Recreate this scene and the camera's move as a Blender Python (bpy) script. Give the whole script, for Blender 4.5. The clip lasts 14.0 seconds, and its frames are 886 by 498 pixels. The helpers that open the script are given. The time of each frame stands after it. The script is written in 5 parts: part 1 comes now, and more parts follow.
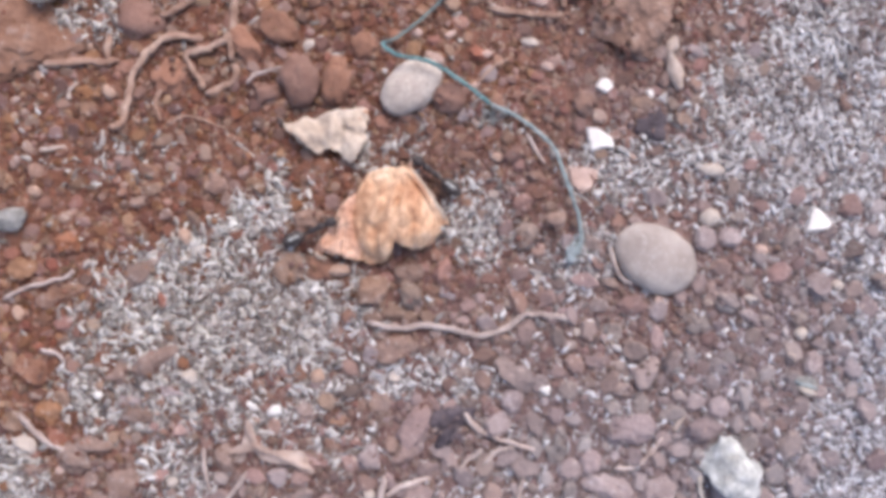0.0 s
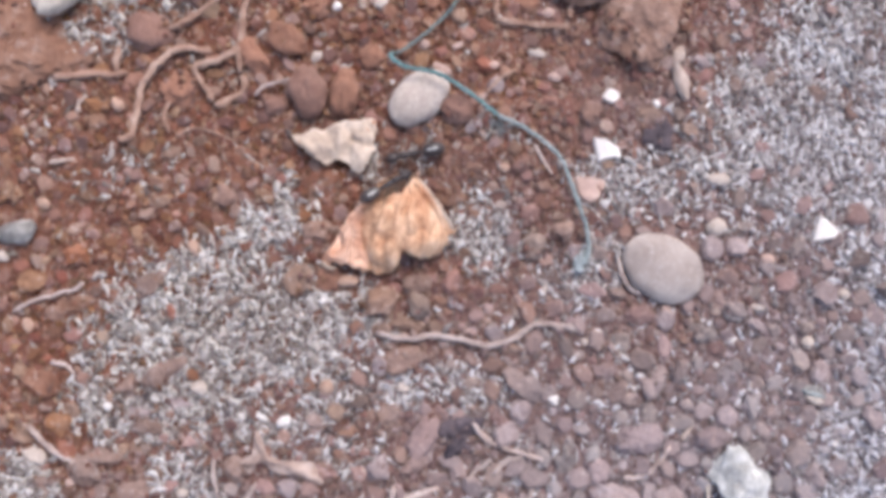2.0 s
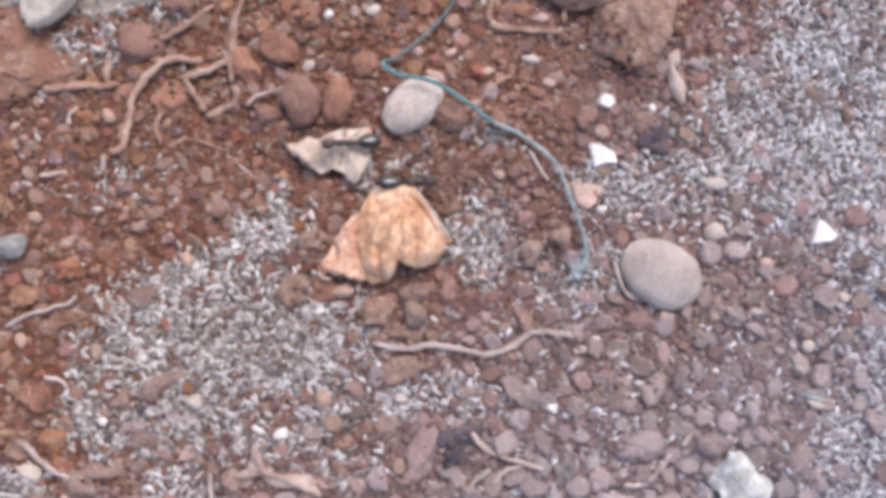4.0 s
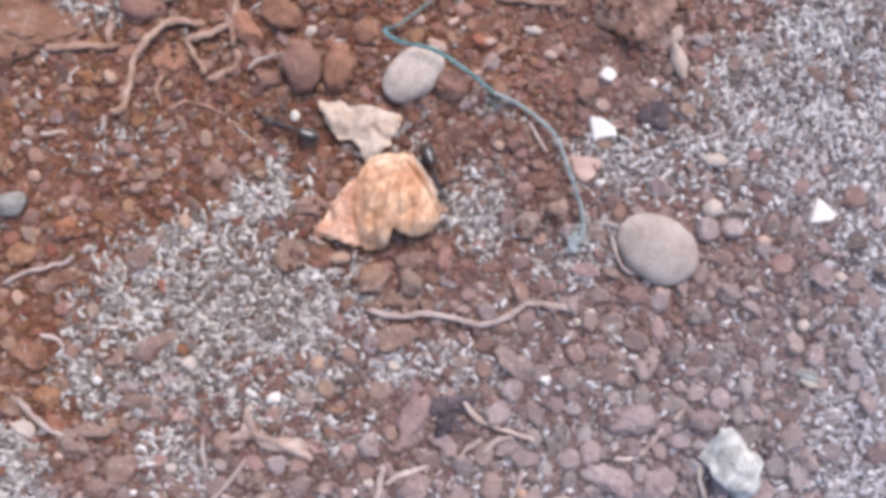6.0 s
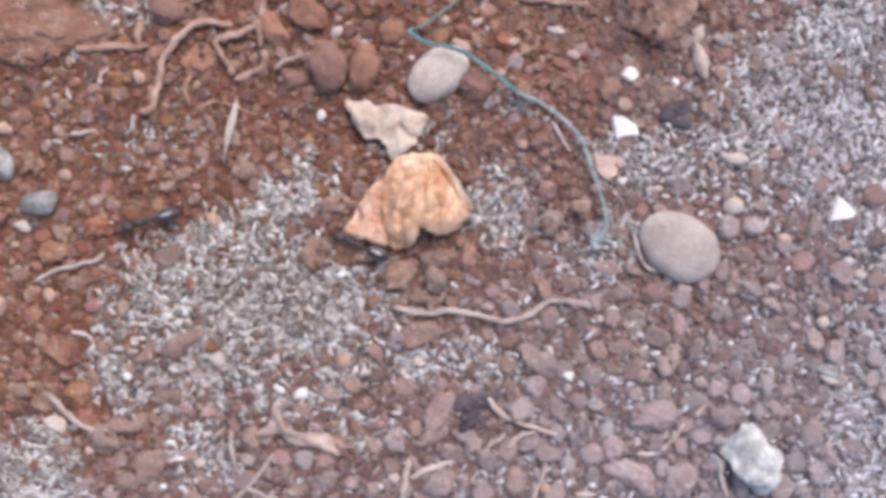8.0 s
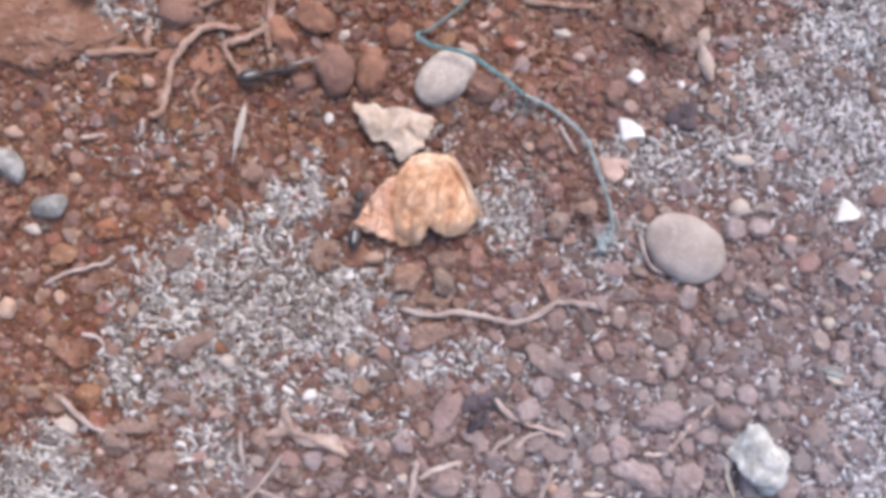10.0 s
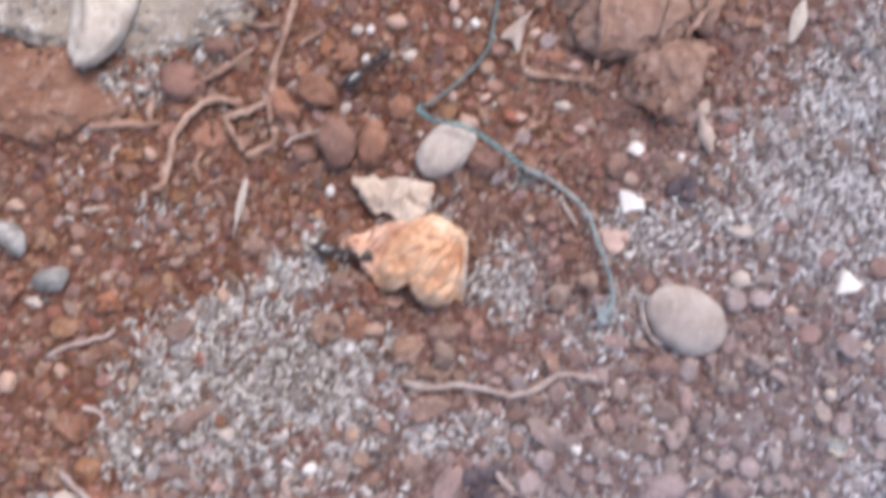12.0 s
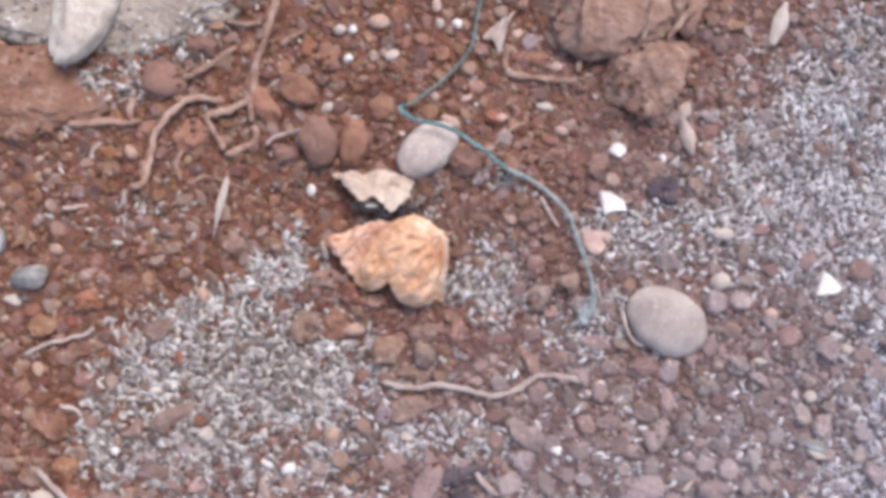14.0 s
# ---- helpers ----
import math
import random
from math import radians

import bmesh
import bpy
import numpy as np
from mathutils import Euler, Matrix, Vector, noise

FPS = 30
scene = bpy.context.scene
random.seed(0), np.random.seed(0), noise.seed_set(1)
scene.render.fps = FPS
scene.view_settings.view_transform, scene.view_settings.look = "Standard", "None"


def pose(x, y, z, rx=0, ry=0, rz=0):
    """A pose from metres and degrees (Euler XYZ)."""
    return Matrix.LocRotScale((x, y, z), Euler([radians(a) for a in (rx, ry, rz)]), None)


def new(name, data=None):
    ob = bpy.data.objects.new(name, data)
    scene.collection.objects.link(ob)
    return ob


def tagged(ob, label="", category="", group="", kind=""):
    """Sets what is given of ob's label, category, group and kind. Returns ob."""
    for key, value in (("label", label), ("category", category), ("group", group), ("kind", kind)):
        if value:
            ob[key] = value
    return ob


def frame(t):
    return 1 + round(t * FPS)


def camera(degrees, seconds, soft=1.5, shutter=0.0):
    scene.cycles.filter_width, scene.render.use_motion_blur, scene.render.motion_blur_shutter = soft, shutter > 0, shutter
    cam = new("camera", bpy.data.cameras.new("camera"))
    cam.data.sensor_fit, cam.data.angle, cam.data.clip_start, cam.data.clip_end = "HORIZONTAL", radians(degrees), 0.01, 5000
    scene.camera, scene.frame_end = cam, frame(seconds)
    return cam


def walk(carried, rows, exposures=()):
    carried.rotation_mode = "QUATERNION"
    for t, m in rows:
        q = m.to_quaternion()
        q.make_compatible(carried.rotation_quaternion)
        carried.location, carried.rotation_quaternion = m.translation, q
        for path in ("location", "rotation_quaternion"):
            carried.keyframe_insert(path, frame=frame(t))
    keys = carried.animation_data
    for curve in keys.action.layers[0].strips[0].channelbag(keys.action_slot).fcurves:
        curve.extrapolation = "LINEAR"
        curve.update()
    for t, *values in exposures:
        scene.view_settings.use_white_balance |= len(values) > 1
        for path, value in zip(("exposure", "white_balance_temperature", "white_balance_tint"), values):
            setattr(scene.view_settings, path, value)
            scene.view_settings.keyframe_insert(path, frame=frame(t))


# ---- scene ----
# ---------------------------------------------------------------- camera
cam = camera(50.0, 14.0, soft=4.5, shutter=0.9)
PATH = [
    (0.0, 0.000, 0.000, 168.129, 2.268, -4.057, -0.161),
    (0.2, -0.182, 0.215, 167.956, 2.594, -4.118, -0.070),
    (0.5, 1.624, -1.259, 167.916, 2.403, -4.242, -0.054),
    (0.7, 2.353, 0.436, 167.520, 2.762, -4.468, -0.207),
    (1.0, 1.491, 1.499, 167.178, 2.702, -4.479, -0.436),
    (1.2, 0.230, 1.233, 167.616, 2.442, -4.505, -0.574),
    (1.5, 0.387, -1.053, 168.274, 2.366, -4.372, -0.514),
    (1.7, -0.154, -1.745, 168.784, 2.356, -4.305, -0.391),
    (2.0, -1.619, 1.052, 168.622, 2.559, -4.098, -0.367),
    (2.2, -0.511, 3.233, 168.102, 2.859, -4.225, -0.440),
    (2.5, -1.334, 8.315, 167.324, 3.255, -4.324, -0.864),
    (2.7, -2.080, 9.774, 167.514, 3.108, -4.232, -0.983),
    (3.0, -1.866, 6.522, 167.184, 2.975, -4.153, -1.156),
    (3.2, -2.255, 6.719, 167.015, 2.869, -4.227, -1.178),
    (3.5, -1.763, 4.825, 167.359, 2.670, -4.295, -1.168),
    (3.7, -1.426, 3.501, 167.306, 2.752, -4.263, -1.191),
    (5.8, 0.097, 0.019, 167.351, 1.648, -3.766, 0.203),
    (6.0, 0.609, -0.964, 167.474, 1.873, -3.832, 0.343),
    (6.2, -1.020, -0.838, 167.707, 1.895, -3.798, 0.297),
    (6.5, 0.311, -2.230, 168.211, 1.565, -3.824, 0.260),
    (6.8, -1.345, -2.032, 168.336, 1.455, -3.878, 0.153),
    (7.0, -1.769, -0.858, 168.107, 1.676, -3.858, 0.182),
    (7.2, -1.592, -2.030, 168.773, 1.534, -3.696, 0.129),
    (7.5, -2.940, -1.658, 169.268, 1.773, -3.667, 0.215),
    (7.7, -2.511, -0.600, 169.152, 1.445, -3.762, 0.327),
    (8.0, -3.065, -0.806, 169.432, 1.658, -3.553, 0.315),
    (8.2, -3.642, -1.150, 169.599, 1.800, -3.596, 0.256),
    (10.3, -3.881, -0.634, 170.446, 1.723, -3.341, 0.186),
    (10.5, -3.783, -2.136, 170.091, 2.040, -3.547, 0.135),
    (10.8, -3.525, -1.884, 170.400, 1.847, -3.494, 0.063),
    (11.0, -4.096, -1.776, 170.550, 1.869, -3.457, 0.044),
    (11.3, -3.633, -1.155, 170.606, 1.891, -3.285, 0.222),
    (11.5, -4.117, -1.283, 170.488, 2.061, -3.321, 0.185),
    (11.8, -4.850, 5.830, 170.810, 2.322, -3.321, 0.231),
    (12.0, -3.824, 8.670, 170.884, 2.951, -3.278, 0.278),
    (12.2, -2.334, 12.127, 170.951, 3.507, -3.475, 0.264),
    (12.5, -2.535, 9.748, 170.635, 3.328, -3.643, 0.323),
    (12.7, -2.807, 9.387, 170.368, 3.447, -3.719, 0.419),
    (13.0, -1.582, 9.473, 170.326, 3.239, -3.824, 0.561),
    (13.2, -0.907, 8.227, 170.644, 3.188, -3.991, 0.654),
    (13.5, -0.197, 7.735, 171.182, 3.182, -3.728, 0.634),
    (13.7, -0.740, 7.519, 170.809, 3.258, -3.772, 0.605),
    (14.0, -1.640, 8.068, 170.889, 3.143, -3.712, 0.558),
]
walk(cam, [(t, pose(x / 1000, y / 1000, z / 1000, rx, ry, rz)) for t, x, y, z, rx, ry, rz in PATH],
     exposures=[(0.0, 0.82, 6200, 13), (14.0, 0.82, 6200, 13)])

# ---------------------------------------------------------------- sky and sun (bright, hazy shade)
SUN_ELEVATION, SUN_AZIMUTH = 58.0, 20.0
world = bpy.data.worlds.new("sky")
scene.world = world
world.use_nodes = True
wn = world.node_tree.nodes
sky = wn.new("ShaderNodeTexSky")
sky.sky_type, sky.sun_disc = "NISHITA", False
sky.sun_elevation, sky.sun_rotation = radians(SUN_ELEVATION), radians(SUN_AZIMUTH)
sky.air_density, sky.dust_density, sky.ozone_density = 1.0, 4.0, 1.0
world.node_tree.links.new(sky.outputs[0], wn["Background"].inputs[0])
wn["Background"].inputs[1].default_value = 0.15
sun = new("sun", bpy.data.lights.new("sun", "SUN"))
sun.data.energy, sun.data.angle, sun.data.color = 0.95, radians(30), (1.0, 0.965, 0.925)
sun.matrix_world = Matrix.Rotation(radians(-SUN_AZIMUTH), 4, "Z") @ pose(0, 0, 1, -(90 - SUN_ELEVATION), 0, 0)

# ---------------------------------------------------------------- materials
K = 0.001  # the plan below is in millimetres


def surface(name, colours, scale=300.0, fine=1800.0, rough=0.85, bump=0.25, island=False, vary=0.25, spec=0.3, fleck=None, side=None, cool=None, laid=False, sheen=0.0, through_light=0.0, stretch=None, net=None):
    """A matt natural surface: patches and grain of the given colours, a lightness of its own for each piece, fine relief.
    fleck: (colour, amount) of small spots; side: a second colour that takes over towards +x; cool: a tint that does; laid: the pattern runs on from piece to piece."""
    mat = bpy.data.materials.new(name)
    mat.use_nodes = True
    nodes, link = mat.node_tree.nodes, mat.node_tree.links.new
    bsdf = nodes["Principled BSDF"]
    bsdf.inputs["Roughness"].default_value = rough
    bsdf.inputs["Specular IOR Level"].default_value = spec
    geo, info, tex = nodes.new("ShaderNodeNewGeometry"), nodes.new("ShaderNodeObjectInfo"), nodes.new("ShaderNodeTexCoord")
    where = geo.outputs["Position"] if island or laid else tex.outputs["Object"]
    rnd = geo.outputs["Random Per Island"] if island else info.outputs["Random"]

    if stretch:
        squeeze = nodes.new("ShaderNodeVectorMath")
        squeeze.operation = "MULTIPLY"
        squeeze.inputs[1].default_value = stretch
        link(where, squeeze.inputs[0])
        where = squeeze.outputs[0]

    def noise_at(s, detail=3.0, rgh=0.6):
        n = nodes.new("ShaderNodeTexNoise")
        n.inputs["Scale"].default_value, n.inputs["Detail"].default_value, n.inputs["Roughness"].default_value = s, detail, rgh
        link(where, n.inputs["Vector"])
        return n.outputs["Fac"]

    def maths(op, a, b):
        m = nodes.new("ShaderNodeMath")
        m.operation = op
        for k, v in enumerate((a, b)):
            if isinstance(v, (int, float)):
                m.inputs[k].default_value = v
            else:
                link(v, m.inputs[k])
        return m.outputs[0]

    def mix(f, a, b, kind="MIX"):
        m = nodes.new("ShaderNodeMix")
        m.data_type, m.blend_type = "RGBA", kind
        for k, v in ((0, f), (6, a), (7, b)):
            if isinstance(v, (int, float)):
                m.inputs[k].default_value = v
            elif isinstance(v, tuple):
                m.inputs[k].default_value = (*v, 1)
            else:
                link(v, m.inputs[k])
        return m.outputs[2]

    coarse, grain = noise_at(scale), noise_at(fine, 2.0)
    ramp = nodes.new("ShaderNodeValToRGB")
    while len(ramp.color_ramp.elements) < len(colours):
        ramp.color_ramp.elements.new(0.5)
    for k, c in enumerate(colours):
        e = ramp.color_ramp.elements[k]
        e.position, e.color = (k / max(1, len(colours) - 1)), (*c, 1)
    if island:
        pick = maths("ADD", maths("MULTIPLY", rnd, 0.75), maths("MULTIPLY", maths("SUBTRACT", coarse, 0.5), 0.9))
        pick = maths("ADD", pick, 0.12)
    else:
        pick = maths("ADD", maths("MULTIPLY", maths("SUBTRACT", coarse, 0.5), 2.0), 0.5)
    link(pick, ramp.inputs[0])
    col = ramp.outputs[0]
    if side or cool:
        sep = nodes.new("ShaderNodeSeparateXYZ")
        link(geo.outputs["Position"], sep.inputs[0])
        along = nodes.new("ShaderNodeMapRange")
        along.inputs["From Min"].default_value, along.inputs["From Max"].default_value = -0.023, 0.087
        across = maths("SUBTRACT", maths("MULTIPLY", sep.outputs[0], 0.75), maths("MULTIPLY", sep.outputs[1], 0.65))
        across = maths("ADD", across, maths("MULTIPLY", maths("MAXIMUM", maths("SUBTRACT", -0.008, sep.outputs[1]), 0.0), 0.75))
        wob = maths("ADD", across, maths("MULTIPLY", maths("SUBTRACT", noise_at(45.0), 0.5), 0.09))
        link(wob, along.inputs["Value"])
        far = nodes.new("ShaderNodeVectorMath")
        far.operation = "LENGTH"
        link(geo.outputs["Position"], far.inputs[0])
        out = nodes.new("ShaderNodeMapRange")
        out.inputs["From Min"].default_value, out.inputs["From Max"].default_value = 0.09, 0.35
        link(far.outputs["Value"], out.inputs["Value"])
        wide = nodes.new("ShaderNodeMix")  # further off the two soils lie in patches
        link(out.outputs[0], wide.inputs[0]), link(along.outputs[0], wide.inputs[2]), link(noise_at(2.5, 6.0, 0.7), wide.inputs[3])
        if side:
            col = mix(wide.outputs[0], col, mix(maths("ADD", maths("MULTIPLY", rnd, 0.55), 0.42) if island else 0.8, col, side))
        if cool:
            col = mix(wide.outputs[0], col, mix(1.0, col, cool, "MULTIPLY"))
    if fleck:
        spots = nodes.new("ShaderNodeMapRange")
        spots.inputs["From Min"].default_value, spots.inputs["From Max"].default_value = 0.62, 0.70
        link(noise_at(fine * 0.6, 1.0), spots.inputs["Value"])
        col = mix(maths("MULTIPLY", spots.outputs[0], fleck[1]), col, fleck[0])
    relief = maths("ADD", grain, maths("MULTIPLY", coarse, 1.5))
    if net:  # a net of fine veins: size of its meshes, colour, share
        cells = nodes.new("ShaderNodeTexVoronoi")
        cells.feature = "DISTANCE_TO_EDGE"
        cells.inputs["Scale"].default_value = net[0]
        bend = nodes.new("ShaderNodeTexNoise")
        bend.inputs["Scale"].default_value = net[0] * 0.8
        shift = nodes.new("ShaderNodeMix")
        shift.data_type, shift.blend_type = "RGBA", "LINEAR_LIGHT"
        shift.inputs[0].default_value = 0.006
        link(where, bend.inputs["Vector"]), link(where, shift.inputs[6]), link(bend.outputs["Color"], shift.inputs[7])
        link(shift.outputs[2], cells.inputs["Vector"])
        line = nodes.new("ShaderNodeMapRange")
        line.inputs["From Min"].default_value, line.inputs["From Max"].default_value = 0.0, 0.09
        line.inputs["To Min"].default_value, line.inputs["To Max"].default_value = 1.0, 0.0
        link(cells.outputs["Distance"], line.inputs["Value"])
        col = mix(maths("MULTIPLY", line.outputs[0], net[2]), col, net[1])
        relief = maths("SUBTRACT", relief, maths("MULTIPLY", line.outputs[0], 0.3))
    light = maths("ADD", maths("MULTIPLY", maths("SUBTRACT", rnd, 0.5), vary * 2), maths("ADD", maths("MULTIPLY", grain, 0.5), 0.75))
    hsv = nodes.new("ShaderNodeHueSaturation")
    link(light, hsv.inputs["Value"]), link(col, hsv.inputs["Color"])
    if vary > 0.17:  # each piece leans a little towards ochre or mauve, and is duller or stronger
        other = maths("FRACT", maths("MULTIPLY", rnd, 7.13), 0.0)
        link(maths("ADD", maths("MULTIPLY", other, 0.030), 0.487), hsv.inputs["Hue"])
        link(maths("ADD", maths("MULTIPLY", maths("FRACT", maths("MULTIPLY", rnd, 23.7), 0.0), 0.42), 0.82), hsv.inputs["Saturation"])
    link(hsv.outputs[0], bsdf.inputs["Base Color"])
    b = nodes.new("ShaderNodeBump")
    b.inputs["Strength"].default_value, b.inputs["Distance"].default_value = bump, 0.0006
    link(relief, b.inputs["Height"])
    link(b.outputs[0], bsdf.inputs["Normal"])
    if sheen:
        bsdf.inputs["Sheen Weight"].default_value = sheen
    if through_light:
        bsdf.inputs["Transmission Weight"].default_value = 0.0
        tr, add = nodes.new("ShaderNodeBsdfTranslucent"), nodes.new("ShaderNodeMixShader")
        link(hsv.outputs[0], tr.inputs[0])
        add.inputs[0].default_value = through_light
        link(bsdf.outputs[0], add.inputs[1]), link(tr.outputs[0], add.inputs[2])
        link(add.outputs[0], nodes["Material Output"].inputs["Surface"])
    return mat


RED = ((0.078, 0.030, 0.018), (0.143, 0.059, 0.036), (0.215, 0.100, 0.065))
GREYED = (0.243, 0.215, 0.218)
M_SOIL = surface("red_soil", RED, scale=160, fine=1500, rough=0.95, bump=0.6, side=(0.165, 0.134, 0.137), vary=0.0, fleck=((0.4, 0.36, 0.33), 0.35))
M_CRUMB = surface("soil_crumbs", ((0.100, 0.045, 0.029), (0.140, 0.066, 0.043), (0.168, 0.085, 0.058), (0.212, 0.117, 0.084), (0.300, 0.207, 0.161)), island=True, scale=70, rough=0.95, bump=0.3, vary=0.2, side=(0.206, 0.177, 0.184))
M_GRAVEL = surface("soil_gravel", ((0.114, 0.054, 0.039), (0.163, 0.079, 0.056), (0.198, 0.105, 0.078), (0.222, 0.126, 0.094), (0.255, 0.162, 0.124)), island=True, scale=90, fine=1300, rough=0.93, bump=0.5, vary=0.20, side=GREYED, fleck=((0.42, 0.34, 0.30), 0.5))
M_GRAIN = surface("pale_grit", ((0.118, 0.085, 0.072), (0.205, 0.166, 0.144), (0.308, 0.267, 0.239), (0.398, 0.358, 0.325), (0.500, 0.462, 0.426)), island=True, scale=60, rough=0.85, bump=0.3, vary=0.25, spec=0.2, cool=(1.04, 1.10, 1.25))
M_CLOD = surface("soil_clod", ((0.150, 0.073, 0.048), (0.216, 0.114, 0.078), (0.288, 0.168, 0.122)), scale=260, fine=1300, rough=0.95, bump=0.6, vary=0.18, side=GREYED, laid=True, fleck=((0.40, 0.31, 0.27), 0.45))
M_DUSTY_CLOD = surface("dusty_brown_clod", ((0.158, 0.096, 0.074), (0.222, 0.148, 0.121), (0.290, 0.208, 0.178)), scale=240, fine=1300, rough=0.95, bump=0.6, vary=0.16, laid=True, fleck=((0.40, 0.33, 0.30), 0.45))
M_PURPLE_CLOD = surface("purplish_clod", ((0.170, 0.088, 0.066), (0.220, 0.122, 0.093), (0.270, 0.162, 0.128)), scale=200, rough=0.95, bump=0.4, vary=0.08)
M_ORANGE_CLOD = surface("ochre_clod", ((0.190, 0.088, 0.056), (0.258, 0.128, 0.084), (0.325, 0.180, 0.126)), scale=260, rough=0.95, bump=0.4, vary=0.15)
M_STONE = surface("dusty_grey_stone", ((0.235, 0.183, 0.16), (0.345, 0.285, 0.252), (0.455, 0.392, 0.355)), scale=130, fine=2200, rough=0.85, bump=0.25, vary=0.05, fleck=((0.5, 0.45, 0.41), 0.4))
M_PALE_STONE = surface("pale_stone", ((0.34, 0.27, 0.225), (0.46, 0.38, 0.325), (0.57, 0.49, 0.43)), scale=230, fine=1500, rough=0.8, bump=0.4, vary=0.06, fleck=((0.24, 0.19, 0.16), 0.4))
M_WHITE = surface("white_chip", ((0.53, 0.475, 0.435), (0.64, 0.585, 0.54), (0.74, 0.69, 0.65)), scale=300, rough=0.6, bump=0.15, vary=0.05)
M_CHALK = surface("chalky_lump", ((0.235, 0.222, 0.205), (0.44, 0.425, 0.40), (0.69, 0.675, 0.65)), scale=430, fine=1100, rough=0.9, bump=0.7, vary=0.05)
M_TAN = surface("tan_pebble", ((0.31, 0.185, 0.13), (0.41, 0.27, 0.20), (0.51, 0.375, 0.295)), scale=250, rough=0.8, bump=0.2, vary=0.15)
M_PALE_CLOD = surface("pale_clod", ((0.19, 0.135, 0.125), (0.265, 0.203, 0.193), (0.345, 0.28, 0.27)), scale=250, fine=1300, rough=0.95, bump=0.6, vary=0.1, laid=True, fleck=((0.46, 0.39, 0.37), 0.4))
M_EARTH = surface("packed_earth", ((0.141, 0.067, 0.041), (0.211, 0.108, 0.070), (0.271, 0.155, 0.107)), scale=220, fine=800, rough=0.95, bump=1.0, vary=0.03, fleck=((0.34, 0.24, 0.20), 0.5))
M_EARTH_CLOD = surface("tan_packed_earth", ((0.175, 0.095, 0.066), (0.262, 0.158, 0.117), (0.335, 0.222, 0.172)), scale=220, fine=800, rough=0.95, bump=1.0, vary=0.03, fleck=((0.40, 0.30, 0.25), 0.5))
M_PEBBLE_WHITE = surface("ivory_pebble", ((0.38, 0.305, 0.24), (0.52, 0.445, 0.365), (0.63, 0.56, 0.48)), scale=190, fine=700, rough=0.7, bump=0.7, vary=0.02, fleck=((0.27, 0.22, 0.18), 0.5))
M_PINK = surface("pink_pebble", ((0.36, 0.235, 0.19), (0.46, 0.32, 0.265), (0.56, 0.42, 0.36)), scale=250, rough=0.8, bump=0.2, vary=0.08)
M_BLUE = surface("blue_grey_pebble", ((0.10, 0.088, 0.080), (0.255, 0.235, 0.215), (0.50, 0.47, 0.44)), scale=330, rough=0.5, bump=0.7, vary=0.15, spec=0.5)
M_DARK = surface("dark_lump", ((0.042, 0.032, 0.036), (0.078, 0.060, 0.066), (0.15, 0.116, 0.122)), scale=260, rough=0.9, bump=0.6, vary=0.1)
M_SLAB = surface("sandy_slab", ((0.22, 0.165, 0.122), (0.315, 0.255, 0.200), (0.41, 0.350, 0.288)), scale=240, fine=900, rough=0.95, bump=0.8, vary=0.02, fleck=((0.55, 0.50, 0.44), 0.45))
M_ROOT = surface("dry_root", ((0.19, 0.098, 0.065), (0.31, 0.19, 0.138), (0.45, 0.32, 0.25)), scale=330, fine=1500, rough=0.9, bump=0.5, vary=0.12)
M_TWIG = surface("bleached_twig", ((0.265, 0.19, 0.16), (0.38, 0.295, 0.26), (0.50, 0.415, 0.375)), scale=260, fine=1500, rough=0.85, bump=0.4, vary=0.15)
M_CHAFF = surface("straw_chaff", ((0.33, 0.24, 0.19), (0.43, 0.335, 0.28), (0.53, 0.44, 0.38)), scale=200, rough=0.7, bump=0.3, vary=0.15)
M_GREY_CHAFF = surface("grey_chaff", ((0.34, 0.27, 0.22), (0.46, 0.39, 0.33), (0.56, 0.50, 0.44)), scale=260, rough=0.8, bump=0.3, vary=0.08)
M_LEAF = surface("orange_leaf", ((0.365, 0.155, 0.080), (0.555, 0.308, 0.178), (0.690, 0.455, 0.298), (0.805, 0.625, 0.460)), scale=230, fine=900, rough=0.6, bump=0.5, vary=0.0, spec=0.25, fleck=((0.36, 0.15, 0.07), 0.25), through_light=0.10, stretch=(1.0, 0.75, 0.8), net=(240.0, (0.46, 0.22, 0.115), 0.35))
M_LEAF_BROWN = surface("brown_leaf_lobe", ((0.360, 0.165, 0.098), (0.555, 0.300, 0.195), (0.690, 0.445, 0.320), (0.800, 0.600, 0.480)), scale=240, fine=900, rough=0.5, bump=0.6, vary=0.0, spec=0.4, through_light=0.10, net=(240.0, (0.44, 0.20, 0.12), 0.35))
M_BARK = surface("dry_bark", ((0.225, 0.145, 0.113), (0.325, 0.230, 0.188), (0.45, 0.350, 0.30)), scale=260, fine=900, rough=0.85, bump=0.5, vary=0.0)
M_VEIN = surface("leaf_vein", ((0.36, 0.165, 0.085), (0.48, 0.250, 0.145), (0.60, 0.360, 0.225)), scale=300, rough=0.6, bump=0.2, vary=0.0)
M_CREAM = surface("cream_leaf", ((0.395, 0.288, 0.215), (0.52, 0.405, 0.318), (0.63, 0.525, 0.432)), scale=200, fine=900, rough=0.65, bump=0.35, vary=0.0, through_light=0.12, net=(230.0, (0.46, 0.36, 0.27), 0.3))
M_FADED = surface("faded_thread", ((0.09, 0.125, 0.12), (0.14, 0.185, 0.175), (0.21, 0.26, 0.245)), scale=300, fine=2500, rough=0.7, bump=0.5, vary=0.1)
